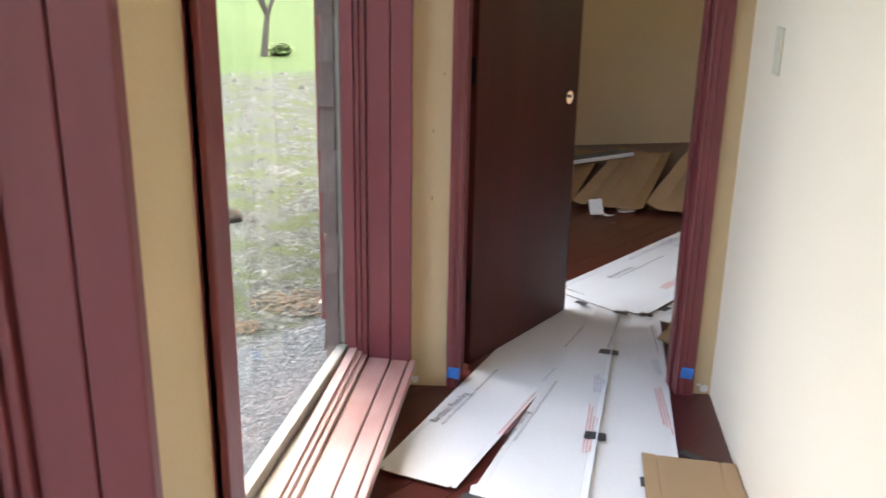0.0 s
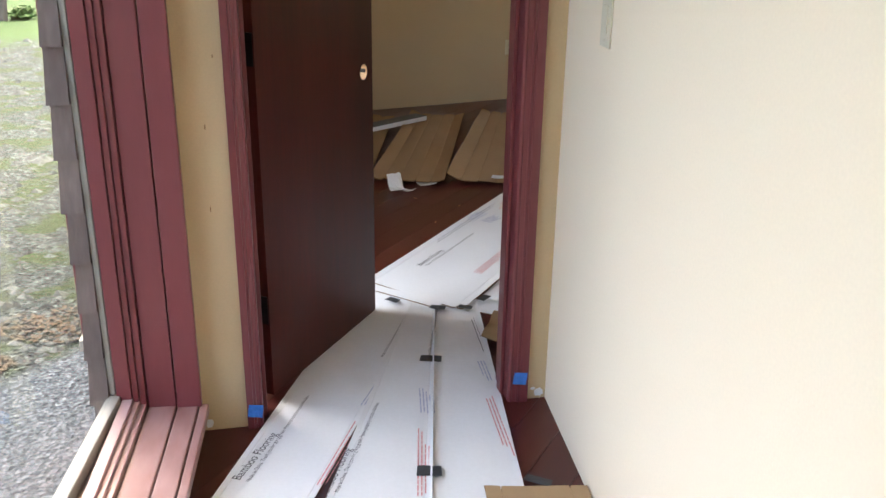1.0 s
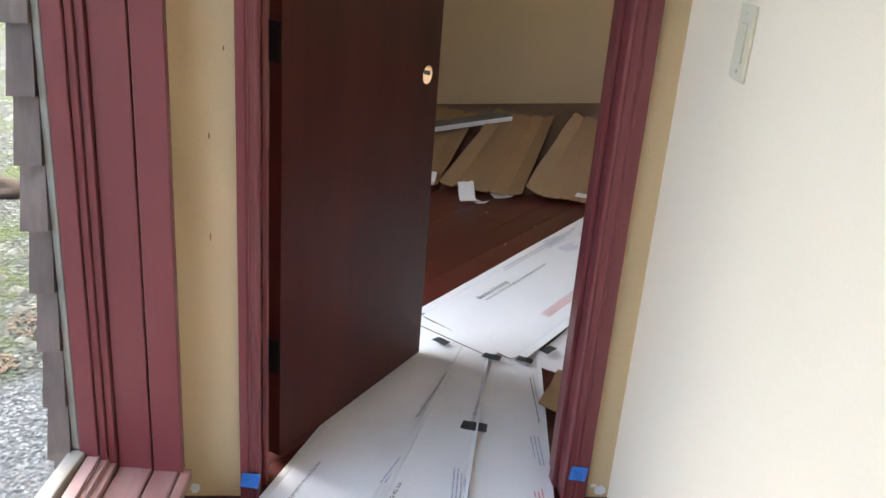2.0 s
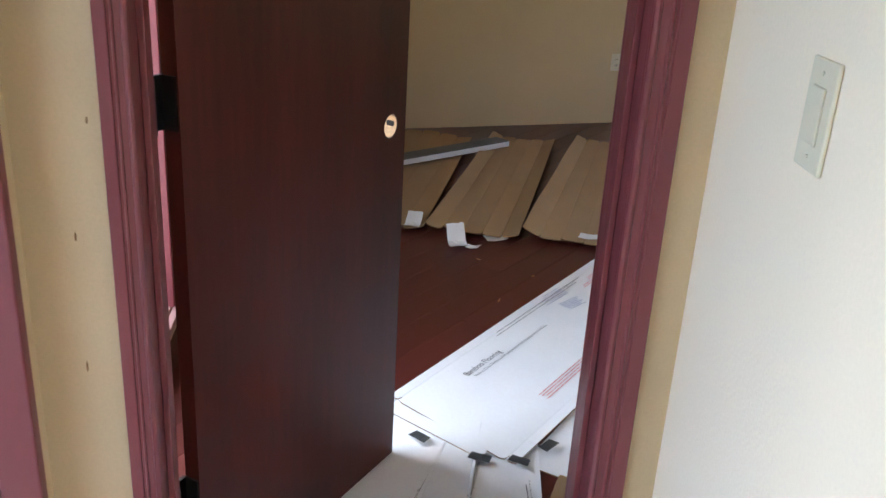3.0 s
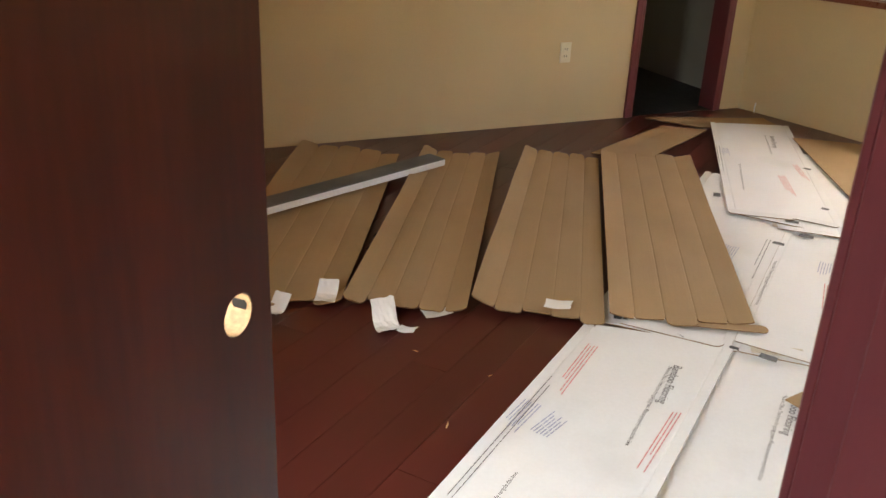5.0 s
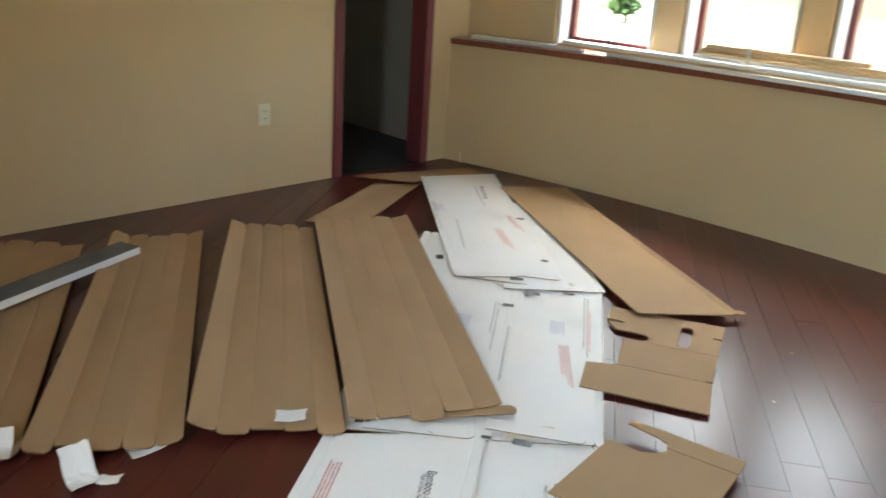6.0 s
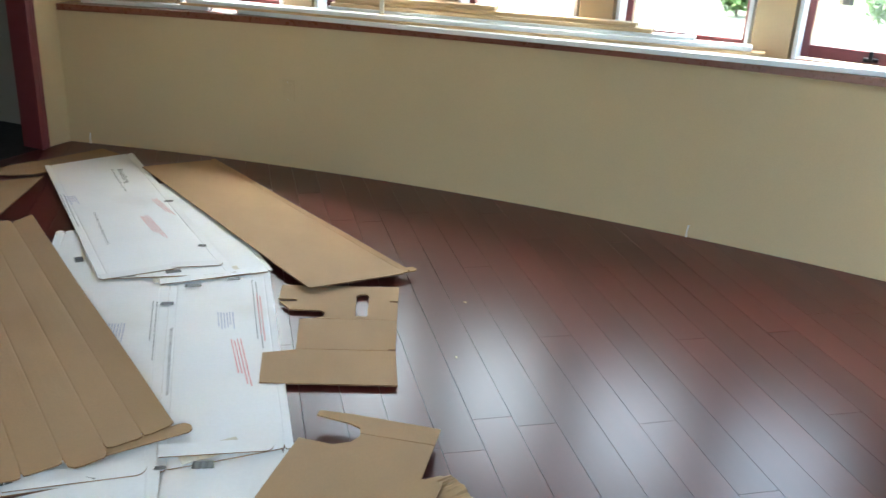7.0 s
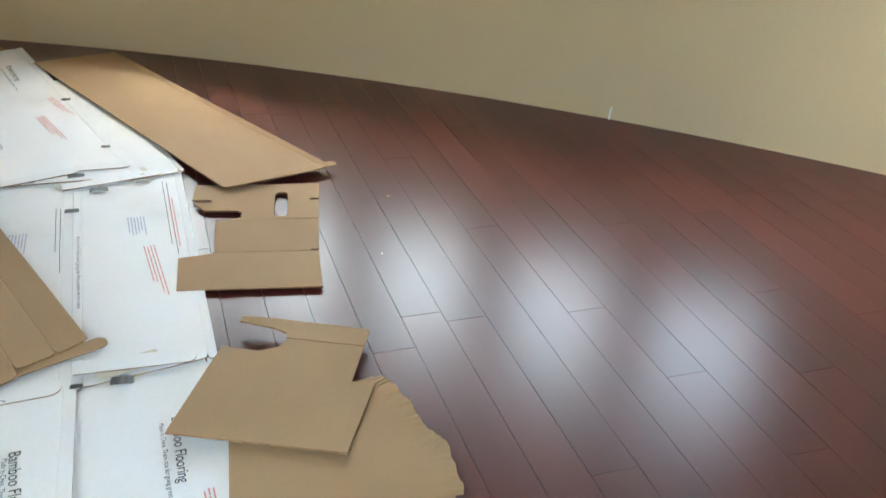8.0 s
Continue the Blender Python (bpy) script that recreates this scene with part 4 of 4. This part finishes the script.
def stuff(name, verts, faces, material, label, category):
    me = bpy.data.meshes.new(name)
    me.from_pydata(verts, [], faces)
    me.materials.append(material)
    return tagged(new(name, me), label, category, kind="stuff")


rnd = random.Random(21)
vs, fs = [], []
for k in range(9000):
    dist = rnd.random() ** 1.6 * 11 + 0.8
    ang = radians(rnd.uniform(78, 190))
    x, y = -0.4 + dist * math.cos(ang), -0.8 + dist * math.sin(ang)
    if x > -0.62 or 0.75 * y - 0.8 * x < 1.42:
        continue
    s = (0.007 + 0.030 * rnd.random() ** 2.5) * (1 + 0.12 * dist) * (2.0 if rnd.random() < 0.03 else 1)
    o = len(vs)
    for i in range(5):
        t = 2 * math.pi * i / 5 + rnd.uniform(-0.3, 0.3)
        vs.append((x + s * math.cos(t), y + s * rnd.uniform(0.6, 1) * math.sin(t), -0.252))
    vs.append((x + s * rnd.uniform(-0.3, 0.3), y, -0.25 + s * rnd.uniform(0.3, 0.6)))
    fs += [(o + i, o + (i + 1) % 5, o + 5) for i in range(5)]
stuff("gravel", vs, fs, STONE, "pale loose gravel and stones on the yard", "gravel")

vs, fs = [], []
for k in range(900):
    a, r = rnd.uniform(0, 6.3), rnd.random() ** 0.6
    x, y = (-0.86 + 0.36 * r * math.cos(a), 1.20 + 0.18 * r * math.sin(a)) if k < 720 else (-1.12 + 0.10 * r * math.cos(a), 0.84 + 0.08 * r * math.sin(a))
    s, t, h = rnd.uniform(0.006, 0.014), rnd.uniform(0, 6.3), rnd.uniform(0, 0.008)
    o = len(vs)
    for i in range(4):
        q = t + i * math.pi / 2
        vs.append((x + s * math.cos(q) * (1 if i % 2 else 0.5), y + s * math.sin(q), -0.247 + h + rnd.uniform(0, 0.008)))
    fs.append((o, o + 1, o + 2, o + 3))
stuff("leaf_litter", vs, fs, LITTER, "brown dead leaves on the gravel", "leaves")


def limb(bm, p, q, r0, r1, n=6):
    d = (q - p).normalized()
    side = d.orthogonal().normalized()
    up = d.cross(side)
    rows_ = [[bm.verts.new(c + (side * math.cos(2 * math.pi * i / n) + up * math.sin(2 * math.pi * i / n)) * r) for i in range(n)] for c, r in ((p, r0), (q, r1))]
    for i in range(n):
        bm.faces.new((rows_[0][i], rows_[0][(i + 1) % n], rows_[1][(i + 1) % n], rows_[1][i]))


def tree(x, y, h, leaves, seed, label, spread=0.5, leaf=0.09, low=0.3, name="tree"):
    """A tapered trunk with forking limbs and a crown of many small leaves."""
    rn = random.Random(seed)
    ob = root(name, label, name, m=pose(x, y, -0.26))
    bm, tips = bmesh.new(), []
    def grow(p, d, length, r, depth):
        q = p + d * length
        limb(bm, p, q, r, r * 0.66)
        if depth == 0:
            tips.append(q)
            return
        if depth < 3:
            tips.append(q)
        for k in range(3 if depth > 1 else 2):
            v = Vector((rn.uniform(-1, 1), rn.uniform(-1, 1), rn.uniform(0.0, 0.9))) * spread + d * 0.6
            grow(q, v.normalized(), length * rn.uniform(0.6, 0.8), r * 0.6, depth - 1)
    grow(Vector((0, 0, 0)), Vector((rn.uniform(-0.1, 0.1), rn.uniform(-0.1, 0.1), 1)).normalized(), h * low, h * 0.018, 4)
    part("trunk", bm, BARK, ob)
    if leaves:
        cb = bmesh.new()
        for k in range(leaves):
            c = rn.choice(tips) + Vector((rn.gauss(0, 1), rn.gauss(0, 1), rn.gauss(0, 0.8))) * h * 0.07
            u = Vector((rn.gauss(0, 1), rn.gauss(0, 1), rn.gauss(0, 1))).normalized() * leaf * rn.uniform(0.6, 1.3)
            w = u.orthogonal().normalized() * leaf * 0.45
            cb.faces.new([cb.verts.new(c + e) for e in (-u, w, u, -w)])
        part("crown", cb, LEAF, ob)
    return ob


tree(-4.86, 12.7, 4.2, 0, 2, "small bare young tree on the lawn", 0.45, 0.09, 0.17)
tree(-4.60, 12.95, 0.60, 1800, 6, "low dark shrub on the lawn", 2.2, 0.035, 0.10, "shrub").scale = (1.5, 1.5, 1.0)
tree(-9.0, 17.0, 6.0, 1500, 8, "leafy tree at the edge of the lawn", 0.7, 0.16)
for k, (x, y, h) in enumerate(((17.0, 10.5, 6.5), (20.0, 7.0, 7.5), (15.5, 14.5, 6.0), (13.0, 20.0, 7.0), (22.0, 3.0, 7.0))):
    tree(x, y, h, 2600, 30 + k, "leafy green tree east of the house", 0.75, 0.17)
for k, (x, y) in enumerate(((14.5, 9.4), (15.5, 7.2), (13.6, 12.4), (12.0, 16.0), (16.5, 5.0))):
    tree(x, y, 1.5, 1500, 50 + k, "low leafy green shrub east of the house", 1.2, 0.09, 0.12, "shrub")
rock = bmesh.new()
bmesh.ops.create_icosphere(rock, subdivisions=3, radius=0.10)
for v in rock.verts:
    v.co = Vector((v.co.x, v.co.y * 0.8, v.co.z * 0.6)) * (1 + 0.35 * noise.noise(v.co * 9))
thing("rock", rock, ROCK, "brown-grey fieldstone lying on the gravel", "rock", m=pose(-1.83, 2.58, -0.22))
vs, fs = [], []
for k in range(9000):
    a = rnd.uniform(0, 2 * math.pi)
    r = rnd.uniform(48, 62)
    top = 7 + 3 * noise.noise(Vector((a * 6, 0, 0)))
    c = Vector((r * math.cos(a), r * math.sin(a), -0.3 + top * rnd.random()))
    s = rnd.uniform(0.5, 1.1)
    u = Vector((rnd.gauss(0, 1), rnd.gauss(0, 1), rnd.gauss(0, 1))).normalized()
    w = u.orthogonal().normalized()
    o = len(vs)
    vs += [tuple(c + e) for e in (-u * s, w * s * 0.6, u * s, -w * s * 0.6)]
    fs.append((o, o + 1, o + 2, o + 3))
stuff("far_woods", vs, fs, WOODS, "far belt of green woods", "trees")

# ---- exterior shingles beside the near window ----
shingles = root("wall_shingles", "weathered grey shingle cladding beside the window", "cladding", kind="structure")
rnd = random.Random(4)
for k in range(19):
    z0 = -0.1 + k * 0.135
    w = rnd.uniform(0.046, 0.054)
    bm = bmesh.new()
    v = [bm.verts.new(p) for p in ((-0.392, -0.222, z0), (-0.392 - w, -0.226, z0), (-0.392 - w + 0.006, -0.205, z0 + 0.15), (-0.392, -0.205, z0 + 0.15),
                                   (-0.392, -0.165, z0), (-0.392 - w, -0.165, z0), (-0.392 - w + 0.006, -0.165, z0 + 0.15), (-0.392, -0.165, z0 + 0.15))]
    for q in ((0, 1, 2, 3), (7, 6, 5, 4), (0, 4, 5, 1), (1, 5, 6, 2), (2, 6, 7, 3), (3, 7, 4, 0)):
        bm.faces.new([v[i] for i in q])
    bmesh.ops.recalc_face_normals(bm, faces=bm.faces)
    part("shingle", bm, SHINGLE, shingles)
# ---- print on the white sheets ----

def on_sheet(ob, start, toward):
    """Local pose on a sheet: x along the line from start to toward."""
    inv = ob.matrix_basis.inverted()
    p, q = inv @ Vector((*start, 0)), inv @ Vector((*toward, 0))
    d = q - p
    return Matrix.Translation((p.x, p.y, ob["top"] + 0.0012)) @ pose(0, 0, 0, 0, 0, math.degrees(math.atan2(d.y, d.x))), d.length


def words(ob, text, start, toward):
    m, length = on_sheet(ob, start, toward)
    cu = bpy.data.curves.new("print", "FONT")
    cu.body = text
    tmp = bpy.data.objects.new("print", cu)
    scene.collection.objects.link(tmp)
    bpy.context.view_layer.update()
    me = bpy.data.meshes.new_from_object(tmp.evaluated_get(bpy.context.evaluated_depsgraph_get()))
    bpy.data.objects.remove(tmp)
    k = length / max(v.co.x for v in me.vertices)
    me.transform(m @ Matrix.Diagonal((k, k * 1.1, 1, 1)))
    me.materials.clear()
    me.materials.append(INK)
    o = new("printed_text", me)
    o.parent = ob
    tagged(o, "black printed words")


def bars(ob, start, toward, n, material, gap=0.010, width=0.0035, seed=0):
    """Small print too fine to read, as n plain bars; the block grows to the right of its line."""
    rn = random.Random(seed + n)
    m, length = on_sheet(ob, start, toward)
    bm = bmesh.new()
    for i in range(n):
        x0, x1 = rn.uniform(0, 0.06) * length, length * (1 - (0.0 if i == 0 else rn.uniform(0, 0.3)))
        y = -i * gap
        x = x0
        while x < x1:
            w = min(rn.uniform(0.012, 0.05), x1 - x)
            bm.faces.new([bm.verts.new((a, b, 0)) for a, b in ((x, y), (x + w, y), (x + w, y + width), (x, y + width))])
            x += w + 0.004
    bmesh.ops.transform(bm, matrix=m, verts=bm.verts)
    part("print_block", bm, material, ob)


BRAND_LINE = "Bamboo Flooring"
SMALL = "Made in China. Thank you for going green. Please properly recycle this box."
for ob, p, q in ((HA, (-0.045, -0.376), (0.043, -0.159)), (HB, (0.181, -0.484), (0.252, -0.265)), (R1, (0.580, 1.082), (0.697, 1.253)), (R1, (1.436, 1.975), (1.319, 1.771)),
                 (R2, (1.751, 1.821), (1.625, 1.630)), (R4, (2.845, 4.50), (2.765, 4.27))):
    words(ob, BRAND_LINE, p, q)
for ob, p, q in ((HA, (-0.018, -0.385), (0.130, 0.051)), (HA, (0.373, 0.288), (0.500, 0.667)), (HB, (0.212, -0.463), (0.341, -0.023)), (HB, (0.527, 0.256), (0.605, 0.659)),
                 (R1, (0.607, 1.081), (0.869, 1.469)), (R1, (1.416, 1.967), (1.169, 1.573)), (R2, (1.718, 1.823), (1.475, 1.437)), (R3, (2.109, 2.767), (1.869, 2.390)),
                 (R4, (2.446, 3.969), (2.304, 3.568)), (HC, (0.724, 0.577), (0.726, 0.412)), (R4, (2.82, 4.52), (2.70, 4.15))):
    words(ob, SMALL, p, q)
for ob, p, q, n in ((HA, (0.158, -0.421), (0.268, -0.113), 3), (HB, (0.416, -0.502), (0.449, -0.179), 4), (HC, (0.693, 0.001), (0.699, -0.337), 3), (R1, (0.792, 0.986), (0.975, 1.26), 4),
                    (R1, (1.226, 2.094), (1.05, 1.82), 4), (R1, (1.371, 1.722), (1.185, 1.462), 3), (R2, (1.664, 1.566), (1.579, 1.428), 3), (R3, (2.240, 2.550), (2.085, 2.268), 4),
                    (R4, (2.607, 3.787), (2.528, 3.487), 4), (R4, (2.756, 3.97), (2.702, 3.708), 3), (R3, (2.50, 2.80), (2.29, 2.48), 2)):
    bars(ob, p, q, n, RED_INK)
for ob, p, q, n in ((HA, (0.287, -0.025), (0.346, 0.124), 4), (HB, (0.465, -0.097), (0.475, 0.053), 5), (HC, (0.706, 0.235), (0.710, 0.096), 3), (R1, (0.930, 1.645), (1.016, 1.732), 6),
                    (R1, (0.985, 1.77), (0.885, 1.64), 6), (R3, (2.339, 2.739), (2.265, 2.62), 6), (R3L, (2.014, 2.898), (1.935, 2.78), 6), (R4, (2.488, 4.244), (2.450, 4.113), 5), (R2, (1.25, 1.15), (1.33, 1.27), 5)):
    bars(ob, p, q, n, BLUE_INK)
for ob, p, q, n in ((R1, (0.665, 1.36), (1.046, 1.919), 2), (R3L, (2.194, 2.994), (1.944, 2.599), 2), (R3, (2.572, 2.925), (2.252, 2.437), 2), (R4, (2.467, 4.315), (2.314, 3.844), 2), (HC, (0.715, 0.56), (0.718, 0.30), 1)):
    bars(ob, p, q, n, INK, gap=0.014, width=0.0022)


# ---- end flaps of the white sheets ----
def end_flap(ob, p, q, width, z, tilt=1.2, material=WHITE):
    """A tongue of card with rounded ends, its free edge slightly raised."""
    inv = ob.matrix_basis.inverted()
    a, b = inv @ Vector((*p, 0)), inv @ Vector((*q, 0))
    d = b - a
    r = width * 0.42
    L = d.length
    pts = [(0, 0)] + [(L - r + r * math.sin(t), -width / 2 - (width / 2) * math.cos(t) * -1) for t in np.linspace(0, math.pi, 9)] + [(0, -width)]
    bm = prism(pts, 0, 0.003)
    for f in bm.faces:
        f.material_index = 1 if abs(f.normal.z) < 0.5 else 0
    bmesh.ops.transform(bm, matrix=Matrix.Translation((a.x, a.y, z)) @ pose(0, 0, 0, 0, 0, math.degrees(math.atan2(d.y, d.x))) @ pose(0, 0, 0, tilt), verts=bm.verts)
    part("end_flap", bm, [material, KRAFT_EDGE], ob)


end_flap(R3, (1.72, 2.165), (1.96, 1.985), 0.058, 0.0215)
end_flap(R3L, (1.37, 2.30), (1.66, 2.13), 0.065, 0.0215)
end_flap(R4, (2.13, 3.30), (2.40, 3.215), 0.05, 0.0265)
end_flap(R4, (2.40, 3.23), (2.56, 3.12), 0.05, 0.0275)
end_flap(R5, (2.28, 3.13), (2.60, 3.00), 0.05, 0.0215)
end_flap(R1, (0.372, 0.905), (0.63, 0.69), 0.05, 0.0180)
end_flap(BOX_D, (1.52, 2.275), (1.83, 2.205), 0.05, 0.026, 1.0, BROWN)
end_flap(BOX_E, (2.76, 2.70), (3.09, 2.575), 0.045, 0.030, -2.0, BROWN)
# ---- floor planks, each a piece of its own ----
PLANK_A, PLANK_W, PLANK_L = 55.6, 0.1215, 1.86
ca, sa = math.cos(radians(PLANK_A)), math.sin(radians(PLANK_A))
def lay_planks(poly, parent, seed):
    rn = random.Random(seed)
    for i in range(-50, 60):
        n0 = 1.068 + i * PLANK_W
        shift = rn.uniform(0, PLANK_L)
        for j in range(-6, 8):
            l0 = shift + j * PLANK_L
            # along the run (ca, sa), across it (sa, -ca)
            rect = [(l * ca + n * sa, l * sa - n * ca) for l, n in ((l0, n0), (l0, n0 + PLANK_W - 0.0014), (l0 + PLANK_L - 0.0015, n0 + PLANK_W - 0.0014), (l0 + PLANK_L - 0.0015, n0))]
            piece = clip(rect, poly)
            if len(piece) < 3:
                continue
            clean = [p for k, p in enumerate(piece) if math.dist(p, piece[k - 1]) > 0.002]
            if len(clean) < 3:
                continue
            cx, cy = l0 * ca + n0 * sa + rn.uniform(-3, 3), l0 * sa - n0 * ca + rn.uniform(-3, 3)
            m = pose(cx, cy, 0, 0, 0, PLANK_A - 90)
            inv = m.inverted()
            bm = bmesh.new()
            f = bm.faces.new([bm.verts.new(inv @ Vector((*p, -0.0008))) for p in clean])
            if f.normal.z < 0:
                f.normal_flip()
            rim = [v.co.copy() for v in f.verts]
            try:
                bmesh.ops.inset_region(bm, faces=[f], thickness=0.0014, depth=0.0008, use_even_offset=True)
            except RuntimeError:
                pass
            low = [bm.verts.new((c.x, c.y, -0.016)) for c in rim]
            bm.verts.ensure_lookup_table()
            for k in range(len(rim)):
                a, b = bm.verts[k], bm.verts[(k + 1) % len(rim)]
                if a.is_valid and b.is_valid:
                    bm.faces.new((b, a, low[k], low[(k + 1) % len(rim)]))
            ob = part("plank", bm, PLANK, parent)
            ob.matrix_basis = m


lay_planks(FLOOR_POLY, floor, 7)
lay_planks(HALL_POLY, hall_floor, 8)
